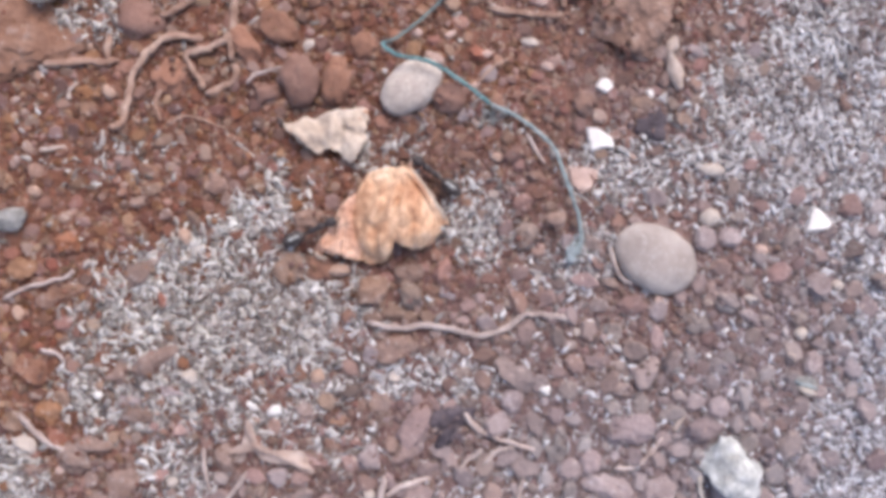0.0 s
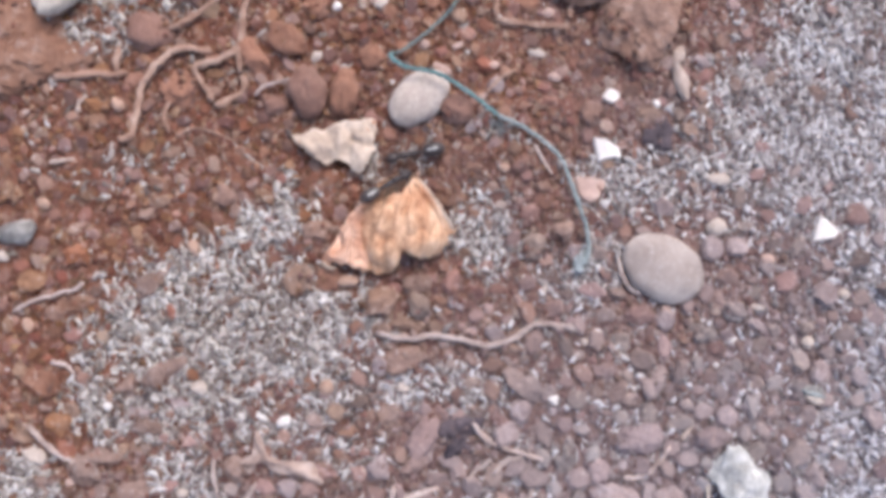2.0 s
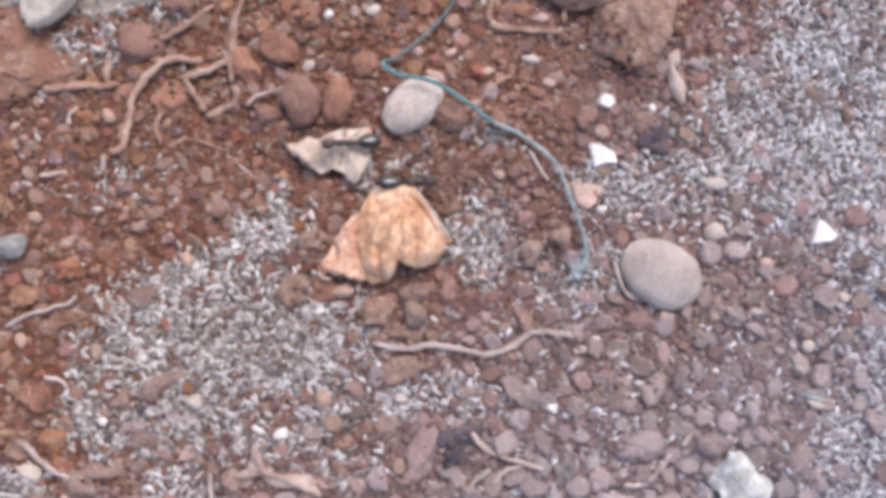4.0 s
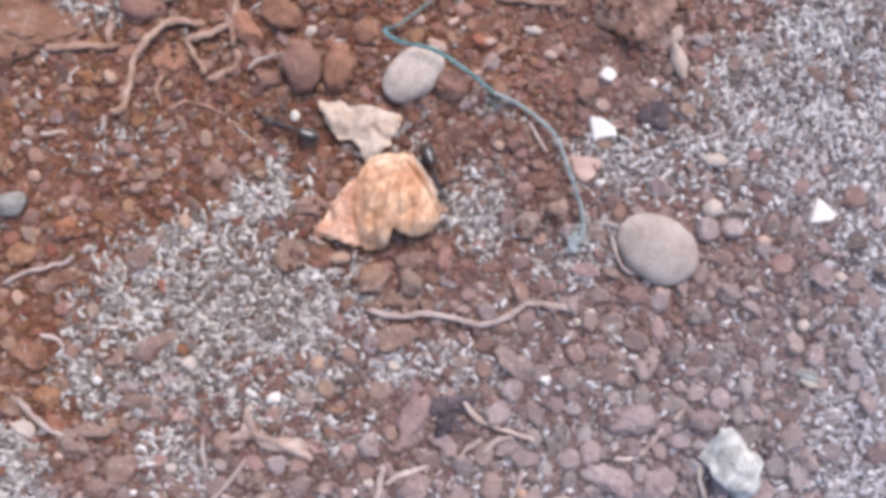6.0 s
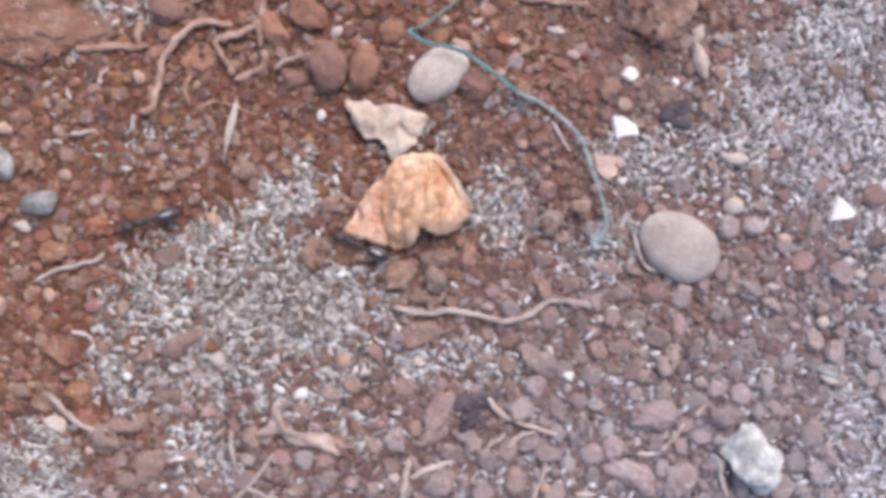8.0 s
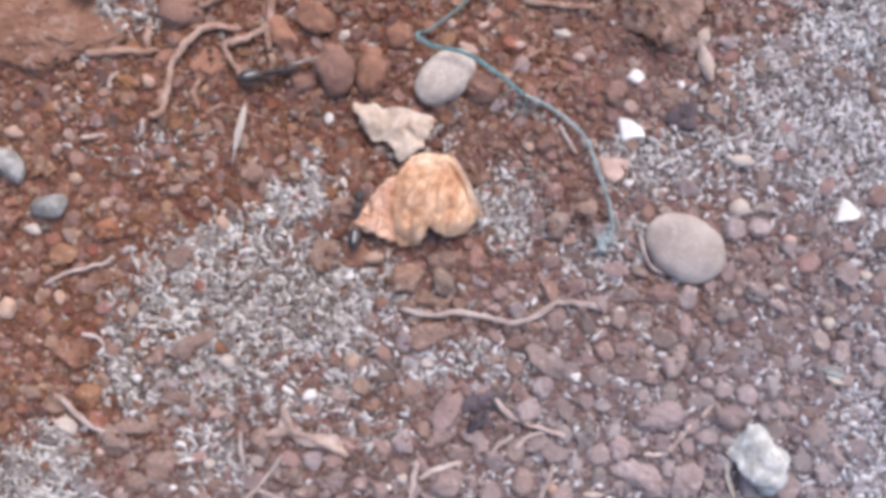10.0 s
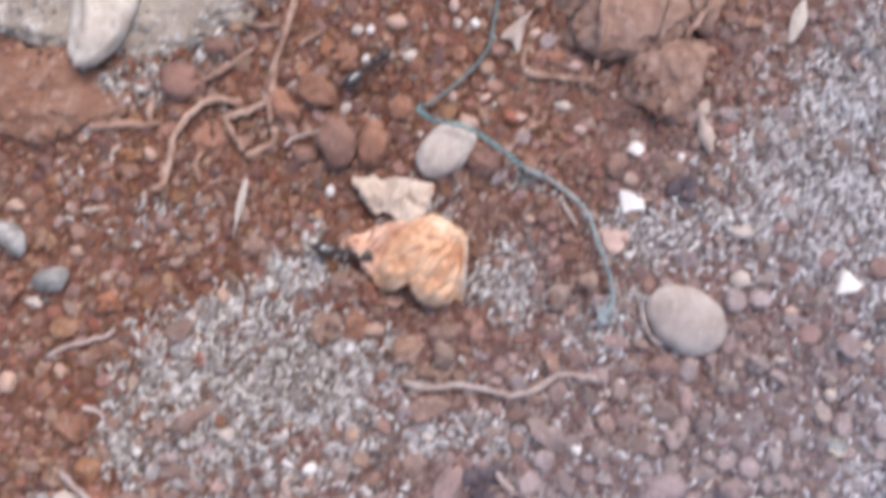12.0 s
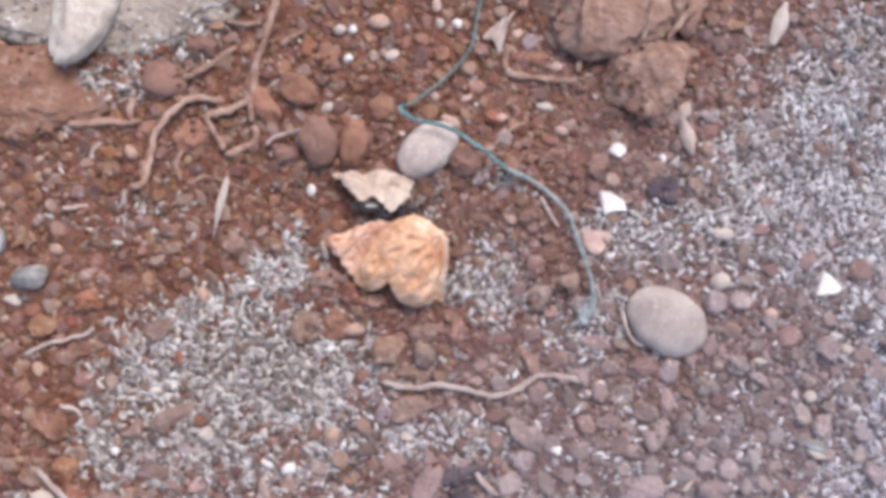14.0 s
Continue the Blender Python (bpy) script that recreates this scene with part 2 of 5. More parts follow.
M_THREAD = surface("teal_thread", ((0.055, 0.145, 0.150), (0.10, 0.215, 0.215), (0.18, 0.29, 0.285)), scale=350, fine=2500, rough=0.6, bump=0.5, vary=0.1, sheen=0.3)
M_WORN = surface("worn_thread", ((0.170, 0.205, 0.200), (0.270, 0.305, 0.295), (0.400, 0.425, 0.405)), scale=300, fine=2500, rough=0.7, bump=0.5, vary=0.1)
M_FRAY = surface("frayed_fibre", ((0.190, 0.215, 0.215), (0.275, 0.300, 0.295), (0.390, 0.410, 0.395)), scale=350, rough=0.7, vary=0.2)
M_ANT = surface("ant_shell", ((0.032, 0.025, 0.024), (0.050, 0.039, 0.037), (0.074, 0.057, 0.052)), scale=600, fine=2500, rough=0.45, bump=0.15, vary=0.0, spec=0.35, fleck=((0.13, 0.08, 0.06), 0.4))
# pale colour standing in for the sky's highlight on the gaster
M_ANT_GLINT = surface("ant_painted_glint", ((0.30, 0.285, 0.26), (0.52, 0.50, 0.46)), scale=900, fine=5000, rough=0.5, bump=0.4, vary=0.0)
M_ANT_LEG = surface("ant_leg", ((0.045, 0.027, 0.021), (0.085, 0.050, 0.038)), scale=600, rough=0.4, vary=0.0)

# ---------------------------------------------------------------- building helpers


def link_mesh(name, bm, mat, parent=None, label="", smooth=True):
    me = bpy.data.meshes.new(name)
    bm.to_mesh(me)
    bm.free()
    for p in me.polygons:
        p.use_smooth = smooth
    me.materials.append(mat)
    ob = new(name, me)
    ob.parent = parent
    return tagged(ob, label) if label else ob


def part(name, bm, mat, parent, label="", smooth=True):
    return link_mesh(name, bm, mat, parent, label, smooth)


def height(x, y):
    """Height of the soil at a place, all in millimetres."""
    v = Vector((x * 0.035, y * 0.035, 3.7))
    h = 1.1 * noise.noise(v) + 0.55 * noise.noise(v * 4.1) + 0.22 * noise.noise(v * 13.0)
    return h - 0.2


def spline(points, n=6):
    """Points on a smooth line through the given ones."""
    p = [Vector(q) for q in points]
    p = [2 * p[0] - p[1]] + p + [2 * p[-1] - p[-2]]
    out = []
    for i in range(1, len(p) - 2):
        a, b, c, d = p[i - 1 : i + 3]
        for k in range(n):
            t = k / n
            out.append(0.5 * (2 * b + (c - a) * t + (2 * a - 5 * b + 4 * c - d) * t * t + (3 * b - a - 3 * c + d) * t ** 3))
    return out + [p[-2]]


def tube(bm, line, radius, sides=7, rough=0.0, flat=1.0, seed=0.0, taper=0.0):
    """A rod along a line (mm), with an uneven skin; taper: how much thinner its far end is."""
    rings, count = [], len(line)
    for i, c in enumerate(line):
        ahead = (line[min(i + 1, count - 1)] - line[max(i - 1, 0)]).normalized()
        across = ahead.cross(Vector((0, 0, 1)))
        across = across.normalized() if across.length > 1e-4 else Vector((1, 0, 0))
        over = across.cross(ahead)
        r0 = radius * (1 - taper * i / count)
        if rough > 0.5:  # roots swell and thin out
            r0 *= 1 + 0.34 * noise.noise(Vector((c.x * 0.28 + seed, c.y * 0.28, 3.0)))
        if i in (0, count - 1):
            r0 *= 0.4
        ring = []
        for k in range(sides):
            a = math.tau * k / sides
            r = r0 * (1 + rough * noise.noise(Vector((c.x * 0.9 + seed, c.y * 0.9, k * 1.7))))
            ring.append(bm.verts.new((c + across * math.cos(a) * r + over * math.sin(a) * r * flat) * K))
        rings.append(ring)
    for a, b in zip(rings, rings[1:]):
        for k in range(sides):
            bm.faces.new((a[k], a[(k + 1) % sides], b[(k + 1) % sides], b[k]))
    bm.faces.new(list(reversed(rings[0]))), bm.faces.new(rings[-1])


def blob(bm, centre, radii, seed=0.0, rough=0.12, sub=3, freq=1.6, facets=0, turn=None):
    """A rounded lump (mm); facets: how many flat breaks are cut into it."""
    rng = random.Random(int(seed * 97) + 5)
    made = bmesh.ops.create_icosphere(bm, subdivisions=sub, radius=1.0)["verts"]
    cuts = []
    for _ in range(facets):
        v = Vector((rng.gauss(0, 1), rng.gauss(0, 1), rng.gauss(0, 0.7))).normalized()
        cuts.append((v, rng.uniform(0.50, 0.82)))
    for v in made:
        p = v.co.copy()
        for n, d in cuts:
            over = p.dot(n) - d
            if over > 0:
                p -= n * over * 0.97
        p *= 1 + rough * (noise.noise(p * freq + Vector((seed, seed * 0.7, 0))) + 0.45 * noise.noise(p * freq * 2.9 + Vector((seed, 1, 2))) + 0.25 * noise.noise(p * freq * 7.0 + Vector((3, seed, 2))) + 0.12 * noise.noise(p * freq * 17.0 + Vector((3, 5, seed))))
        p = Vector((p.x * radii[0], p.y * radii[1], p.z * radii[2]))
        if turn:
            p = turn @ p
        v.co = (p + Vector(centre)) * K
    return made


LUMPS = []  # middle, half lengths, turn, height of the middle, half height


def lump(name, x, y, length, width, angle, mat, label, category, tall=0.6, rough=0.14, facets=0, sunk=0.35, group="", sub=3, z=None):
    """A stone or clod lying on the soil: its middle, length, width (mm), the turn of its length from +x (degrees)."""
    bm = bmesh.new()
    h = 0.5 * min(length, width) * tall * 1.25
    blob(bm, (0, 0, 0), (length / 2, width / 2, h), seed=x * 1.3 + y * 0.7, rough=rough, facets=facets, sub=sub)
    ob = link_mesh(name, bm, mat, smooth=True)
    base = height(x, y) if z is None else z
    ob.matrix_basis = pose(x * K, y * K, (base + h * (1 - 2 * sunk)) * K, 0, 0, angle)
    if category in ("clod", "soil") or name == "sandy_slab":
        LUMPS.append((x, y, length / 2, width / 2, angle, base + h * (1 - 2 * sunk), h, name))
    return tagged(ob, label, category, group)


def chip(name, x, y, outline, tall, mat, label, category, group="", tilt=(0, 0)):
    """A sharp flat chip: the corners of its outline (mm, about its middle), its thickness."""
    bm = bmesh.new()
    low = [bm.verts.new((px * K, py * K, -tall * 0.5 * K)) for px, py in outline]
    high = [bm.verts.new((px * 0.86 * K, py * 0.86 * K, (tall * 0.5 + 0.25 * math.sin(i * 2.1)) * K)) for i, (px, py) in enumerate(outline)]
    n = len(outline)
    bm.faces.new(list(reversed(low))), bm.faces.new(high)
    for i in range(n):
        bm.faces.new((low[i], low[(i + 1) % n], high[(i + 1) % n], high[i]))
    bmesh.ops.recalc_face_normals(bm, faces=bm.faces)
    bmesh.ops.bevel(bm, geom=list(bm.edges), offset=0.18 * K, segments=2, affect="EDGES")
    ob = link_mesh(name, bm, mat, smooth=False)
    ob.matrix_basis = pose(x * K, y * K, (height(x, y) + tall * 0.32) * K, tilt[0], tilt[1], 0)
    return tagged(ob, label, category, group)


def rod(name, points, radius, mat, label, category, lift=0.5, rough=0.7, group="", taper=0.2, flat=0.8, branches=()):
    """A root or twig that lies along the given points (mm) on the soil; lift: the height of its middle."""
    def top(x, y):  # of the soil or of a large clod
        best = height(x, y)
        for cx, cy, a, b, turn, z, h, kind in LUMPS:
            c, s = math.cos(radians(turn)), math.sin(radians(turn))
            u, v = ((x - cx) * c + (y - cy) * s) / a, (-(x - cx) * s + (y - cy) * c) / b
            if kind == "earth_clod" and u * u + v * v < 1:
                best = max(best, z + 0.95 * h * math.sqrt(1 - (u * u + v * v) ** 2))
        return best

    def laid(pts):
        return [Vector((x, y, top(x, y) + 0.45 + lift * radius + 0.25 * noise.noise(Vector((x * 0.3, y * 0.3, 8))))) for x, y in pts]
    def kinked(line):
        return [p + Vector((noise.noise(p * 0.45), noise.noise(p * 0.45 + Vector((9, 4, 1))), 0)) * min(0.5, radius * 0.7) for p in line]

    radius *= 0.80
    bm = bmesh.new()
    tube(bm, kinked(spline(laid(points))), radius, rough=rough, taper=taper, flat=flat, seed=points[0][0])
    for pts, r in branches:
        tube(bm, kinked(spline(laid(pts))), r, rough=rough, taper=taper, flat=flat, seed=pts[0][0])
    return tagged(link_mesh(name, bm, mat), label, category, group)


# ---------------------------------------------------------------- the soil: one sheet to the horizon
def stretch(lo, hi, step, far):
    mid = list(np.arange(lo, hi + step / 2, step))
    out, d = [], step
    while d < far:
        d *= 1.6
        out.append(d)
    return [lo - o for o in reversed(out)] + mid + [hi + o for o in out]


def make_ground():
    xs, ys = stretch(-100, 100, 0.7, 300000), stretch(-62, 72, 0.7, 300000)
    verts = []
    for y in ys:
        for x in xs:
            near = abs(x) < 140 and abs(y) < 110
            verts.append((x * K, y * K, (height(x, y) if near else -0.2) * K))
    w = len(xs)
    faces = [(j * w + i, j * w + i + 1, (j + 1) * w + i + 1, (j + 1) * w + i) for j in range(len(ys) - 1) for i in range(w - 1)]
    me = bpy.data.meshes.new("ground")
    me.from_pydata(verts, [], faces)
    me.polygons.foreach_set("use_smooth", [True] * len(faces))
    me.materials.append(M_SOIL)
    return tagged(new("ground", me), "bare reddish-brown soil strewn with grit", "ground", kind="structure")


ground = make_ground()

# ---------------------------------------------------------------- loose grains, too many to count
# where pale grit lies on the soil: middle, half lengths, turn, share
PATCHES = [
    (-18.59, -6.08, 17, 10.5, 15, 1.0),
    (-36.16, -1.71, 15, 9, 25, 0.9),
    (-20.80, 12.00, 8.5, 4.5, 25, 0.9),
    (-33.09, -15.45, 19, 8, 10, 0.9),
    (-46.52, -18.36, 8, 6, 0, 0.8),
    (-33.87, -31.08, 6, 7, 0, 0.75),
    (-7.59, -27.33, 9, 4, 0, 0.5),
    (83.77, 41.41, 13, 15, 0, 1.0),
    (72.00, 31.82, 17, 11, 30, 0.9),
    (63.53, 24.44, 10, 6, 10, 0.8),
    (83.64, 23.70, 13, 9, 0, 0.8),
    (82.00, 33.00, 16, 16, 0, 1.0),
    (89.92, 7.17, 7, 10, 0, 0.7),
    (88.53, -33.99, 10, 13, 0, 0.9),
    (91.92, -9.36, 8, 16, 0, 0.7),
    (17.14, 12.13, 7, 8, 0, 0.75),
    (46.82, 16.52, 7, 4, 0, 0.7),
    (38.56, 5.74, 5, 6, 0, 0.75),
    (6.21, -15.48, 12, 3.5, 8, 0.7),
    (18.25, -17.49, 7, 3.5, 8, 0.6),
    (-63.29, -37.61, 8, 11, 0, 1.0),
    (-44.19, 21.86, 10, 4, 0, 0.23),
    (19.10, 31.40, 5, 3, -30, 0.5),
    (-49.26, 46.54, 8, 4, 0, 0.4),
    (88.50, 55.00, 6, 9, 0, 0.9),
    (1.73, 23.69, 7, 5, 30, 0.36),
    (-15.57, 19.09, 5, 4, 0, 0.32),
    (-41.84, 52.16, 9, 4, 10, 0.6),
    (-37.00, 55.65, 7, 4, 20, 0.55),
    (80.49, 30.93, 22, 20, 0, 0.75),
    (67.50, 36.00, 9, 7, 40, 0.8),
    (-24.32, -19.39, 20, 7, 8, 0.65),
    (-10.64, -15.96, 8, 6, 0, 0.7),
    (45.27, 20.08, 11, 7, 0, 0.7),
    (34.46, 3.69, 6, 5, 0, 0.6),
]


def grit_share(x, y):
    """How much of the ground the pale grit covers, by the plan of its patches alone."""
    best = 0.0
    for px, py, a, b, turn, share in PATCHES:
        c, s = math.cos(radians(turn)), math.sin(radians(turn))
        u, v = ((x - px) * c + (y - py) * s) / a, (-(x - px) * s + (y - py) * c) / b
        d = math.sqrt(u * u + v * v)
        best = max(best, share * min(1.0, max(0.0, (1.4 - d) / 0.75)))
    return best


def paleness(x, y):
    best = grit_share(x, y)
    ragged = 0.5 + 0.9 * noise.noise(Vector((x * 0.16, y * 0.16, 1.3))) + 0.5 * noise.noise(Vector((x * 0.5, y * 0.5, 7.3)))
    holes = 0.62 + 1.1 * noise.noise(Vector((x * 0.27, y * 0.27, 11.3))) + 0.5 * best
    return best * min(1.0, max(0.0, ragged * 1.3 + 0.6 * best)) * min(1.0, max(0.15, holes))


def grains(name, places, mat, label, category, seed, flat=0.7, longest=1.35, slim=(0.55, 0.95), bend=0.0, tops=None, bed=0.3):
    """One mesh of loose angular grains: rows of x, y, size (mm)."""
    rng = np.random.default_rng(seed)
    g = (1 + 5 ** 0.5) / 2
    base = np.array([(-1, g, 0), (1, g, 0), (-1, -g, 0), (1, -g, 0), (0, -1, g), (0, 1, g), (0, -1, -g), (0, 1, -g), (g, 0, -1), (g, 0, 1), (-g, 0, -1), (-g, 0, 1)])
    base /= np.linalg.norm(base[0])
    tri = np.array([(0, 11, 5), (0, 5, 1), (0, 1, 7), (0, 7, 10), (0, 10, 11), (1, 5, 9), (5, 11, 4), (11, 10, 2), (10, 7, 6), (7, 1, 8), (3, 9, 4), (3, 4, 2), (3, 2, 6), (3, 6, 8), (3, 8, 9), (4, 9, 5), (2, 4, 11), (6, 2, 10), (8, 6, 7), (9, 8, 1)])
    m = len(base)
    n = len(places)
    v = base[None] * (1 + rng.uniform(-0.40, 0.40, (n, m, 1)))
    v = v * np.stack([rng.uniform(0.8, longest, n), rng.uniform(*slim, n), rng.uniform(0.6, 1.0, n) * flat], 1)[:, None]
    v[..., 1] += rng.uniform(-bend, bend, (n, 1)) * v[..., 0] ** 2
    a, t = rng.uniform(0, math.tau, n), rng.uniform(-0.5, 0.5, n)
    x, y, z = v[..., 0], v[..., 1], v[..., 2]
    x, z = x * np.cos(t)[:, None] - z * np.sin(t)[:, None], x * np.sin(t)[:, None] + z * np.cos(t)[:, None]
    x, y = x * np.cos(a)[:, None] - y * np.sin(a)[:, None], x * np.sin(a)[:, None] + y * np.cos(a)[:, None]
    size = places[:, 2:3] / 2
    lift = (np.array([height(px, py) for px, py, _ in places]) if tops is None else tops)[:, None] + size * bed
    co = np.stack([x * size + places[:, 0:1], y * size + places[:, 1:2], z * size + lift], -1).reshape(-1, 3) * K
    faces = (tri[None] + m * np.arange(n)[:, None, None]).reshape(-1, 3)
    me = bpy.data.meshes.new(name)
    me.vertices.add(len(co)), me.loops.add(faces.size), me.polygons.add(len(faces))
    me.vertices.foreach_set("co", co.ravel())
    me.loops.foreach_set("vertex_index", faces.ravel())
    me.polygons.foreach_set("loop_start", np.arange(0, faces.size, 3))
    me.polygons.foreach_set("loop_total", np.full(len(faces), 3))
    me.update(calc_edges=True)
    me.materials.append(mat)
    return tagged(new(name, me), label, category, kind="stuff")


def strew(count, seed, small, large, power, keep):
    """Random places and sizes (mm); keep(x, y): the chance that a grain stays."""
    rng = random.Random(seed)
    out = []
    for _ in range(count):
        x, y = rng.uniform(-104, 104), rng.uniform(-64, 74)
        if rng.random() < keep(x, y):
            out.append((x, y, small + (large - small) * rng.random() ** power))
    return np.array(out)


def gravelly(x, y):
    return 0.2 + 0.8 * min(1.0, max(0.0, (x * 0.6 - y + 10) / 60)) * (0.6 + 0.6 * noise.noise(Vector((x * 0.05, y * 0.05, 4))))


grains("soil_crumbs", strew(60000, 1, 0.45, 2.0, 2.6, lambda x, y: 1.0 - 0.93 * paleness(x, y)), M_CRUMB, "small reddish-brown crumbs of dry soil", "soil", 11, flat=0.42, bed=0.05)
grains("pale_grit", strew(190000, 2, 0.55, 1.7, 1.8, lambda x, y: 0.006 + 0.37 * max(0.0, gravelly(x, y) - 0.35) + 0.95 * paleness(x, y)), M_GRAIN, "whitish-grey grit scattered in patches", "grit", 12, flat=0.42, longest=2.1, slim=(0.36, 0.72), bend=0.38, bed=0.34)

# ---------------------------------------------------------------- stones, clods and chips
lump("grey_stone", 50.04, 4.89, 15.6, 11.8, -28, M_STONE, "smooth oval grey-brown stone dusted with soil", "stone", tall=0.42, rough=0.08, sunk=0.32, sub=4)
lump("grey_stone", 6.33, 35.44, 12.6, 8.3, 42, M_PALE_STONE, "pale pitted stone lying under the teal thread", "stone", tall=0.55, rough=0.06, facets=0, sunk=0.3, sub=4)
lump("chalk_lump", 62.38, -33.23, 12.5, 9.6, 118, M_CHALK, "rough crumbly whitish-grey lump of chalk", "stone", tall=0.75, rough=0.34, facets=3, sunk=0.35, sub=4)
lump("white_pebble", -54.42, 60.10, 23.5, 11.6, 70, M_PEBBLE_WHITE, "long white pebble resting against a sandy slab", "pebble", tall=0.5, rough=0.08, facets=2, sunk=0.3, sub=4, z=1.6)
lump("sandy_slab", -56.00, 68.70, 67, 34, -1, M_SLAB, "low pale sandy slab half buried in soil", "stone", tall=0.09, rough=0.2, sunk=0.41, sub=5)
lump("earth_mound", -66.84, 44.17, 28, 17, -4, M_EARTH, "smooth low mound of reddish-brown earth", "soil", tall=0.13, rough=0.36, sunk=0.475, sub=5)
lump("earth_clod", 38.58, 62.36, 27, 18, 0, M_EARTH_CLOD, "large brown clod of packed earth with roots", "clod", tall=0.42, rough=0.18, facets=3, sunk=0.42, sub=5)
lump("earth_clod", 46.63, 49.03, 20, 15.5, 35, M_EARTH_CLOD, "large brown clod of packed earth with a crumbly edge", "clod", tall=0.42, rough=0.25, facets=4, sunk=0.44, sub=5)
lump("earth_clod", 53.81, 62.83, 9, 12, 0, M_EARTH_CLOD, "brown clod of packed earth beside roots", "clod", tall=0.6, rough=0.2, facets=3, sunk=0.35)

CLODS = "clods of soil"


def clod(x, y, length, width, angle=0.0, mat=M_CLOD, label="rounded reddish-brown clod of soil", tall=0.5, rough=0.34, facets=9, sunk=0.46):
    return lump("soil_clod", x, y, length, width, angle, mat, label, "clod", tall=tall, rough=rough, facets=facets, sunk=sunk, group=CLODS, sub=4)


clod(-13.25, 36.14, 9.0, 6.8, 100, M_PURPLE_CLOD, "smooth rounded purplish-brown clod of soil", tall=0.75, rough=0.20, facets=0, sunk=0.36)
clod(-6.89, 36.47, 9.2, 5.2, 82, M_ORANGE_CLOD, "long ochre-brown clod of soil", tall=0.75, rough=0.20, facets=0, sunk=0.36)
clod(-22.77, 42.44, 8.6, 4.6, -62, M_ORANGE_CLOD, "long ochre-brown clod of soil beside a root", tall=0.68, rough=0.24, facets=5, sunk=0.40)
clod(-16.77, 45.63, 7.4, 6.0, -50, M_ORANGE_CLOD, "ochre-brown clod of soil", tall=0.68, rough=0.24, facets=5, sunk=0.40)
clod(-19.86, 34.71, 6.0, 4.4, 15, M_PURPLE_CLOD, tall=0.68, rough=0.24, facets=5, sunk=0.40)
clod(-41.35, 47.20, 8.6, 7.6, -20, M_PURPLE_CLOD, "dull dark brown clod of soil", tall=0.45, rough=0.2, facets=4, sunk=0.45)
clod(-34.50, 53.49, 7.0, 5.2, -10, M_PURPLE_CLOD, "dull purplish-brown clod of soil")
clod(-2.01, 43.12, 5.2, 4.8, 60, M_ORANGE_CLOD, "ochre-brown clod of soil", tall=0.68, rough=0.24, facets=5, sunk=0.40)
clod(-11.79, 52.44, 6.0, 5.2, 30, M_ORANGE_CLOD, "ochre-brown clod of soil")
clod(8.70, 53.41, 4.0, 4.2, 60, M_ORANGE_CLOD, "ochre-brown clod of soil")
clod(-27.60, 62.60, 8.5, 6.5, 10)
clod(13.01, 33.32, 6.0, 5.4, -30, M_PURPLE_CLOD, tall=0.75, rough=0.13, facets=2, sunk=0.36)
clod(15.85, 30.83, 4.2, 3.4, 50, M_PALE_CLOD, "pinkish-brown clod of soil")
clod(8.48, 30.70, 2.6, 4.6, -10, M_PALE_CLOD, "pinkish-brown clod of soil")
clod(37.52, 32.75, 5.2, 4.6, 20, tall=0.68, rough=0.24, facets=5, sunk=0.40)
clod(26.89, 8.89, 5.4, 4.8, 30, tall=0.68, rough=0.24, facets=5, sunk=0.40)
clod(31.89, 11.78, 4.6, 4.0, 30, tall=0.68, rough=0.24, facets=5, sunk=0.40)
clod(26.27, 14.76, 5.4, 4.0, 60)
clod(13.07, 18.14, 6.5, 5.0, -10)
clod(-1.35, -1.05, 7.0, 5.6, 20, M_CLOD, "brown clod of soil with a paler broken face", facets=4)
clod(6.13, -1.01, 5.2, 5.0, 0, tall=0.68, rough=0.24, facets=5, sunk=0.40)
clod(12.13, 2.53, 6.0, 4.6, 60)
clod(6.11, 2.49, 5.4, 4.6, 20)
clod(-14.75, 3.85, 6.8, 7.4, 10, M_CLOD, tall=0.45)
clod(-9.32, 3.89, 6.8, 5.6, 70, M_ORANGE_CLOD, "crumbly orange-brown clod of soil")
clod(-11.66, 11.84, 6.0, 3.8, 15, M_CLOD, tall=0.5)
clod(-28.81, 17.61, 4.8, 5.8, 10)
clod(-40.56, 2.39, 8.0, 4.4, 15, M_DUSTY_CLOD, "dusty pinkish-brown clod in the grit", tall=0.45)
clod(-37.47, -13.00, 9.4, 5.0, 28, M_DUSTY_CLOD, "dusty pinkish-brown clod in the grit", tall=0.45)
clod(-43.98, -15.25, 5.0, 4.6, 20, M_DUSTY_CLOD, "dusty pinkish-brown clod in the grit")
clod(3.19, -11.00, 10.0, 5.2, 10, M_CLOD, tall=0.4)
clod(3.15, -4.32, 9.0, 3.6, -8, M_CLOD, tall=0.4)
clod(6.76, -24.43, 10.5, 5.0, 62, M_CLOD, "long angular brown clod of soil", facets=4)
clod(4.79, -29.38, 5.0, 3.4, 20, facets=3)
clod(13.28, -30.92, 5.4, 3.8, -30)
clod(23.33, -29.99, 8.0, 4.8, 5)
clod(7.33, -37.51, 7.0, 5.4, 20)
clod(44.71, -25.40, 9.4, 5.8, -12, M_CLOD, "flat angular brown clod of soil", facets=4)
clod(32.45, -29.05, 4.4, 6.6, -20)
clod(37.75, -31.39, 4.6, 4.6, 0)
clod(40.61, -31.61, 3.6, 3.2, 0)
clod(24.31, -15.49, 8.2, 6.2, -20, M_CLOD, tall=0.4)
clod(61.34, -0.22, 5.6, 4.4, 10)
clod(63.42, -3.28, 6.4, 5.2, 20)
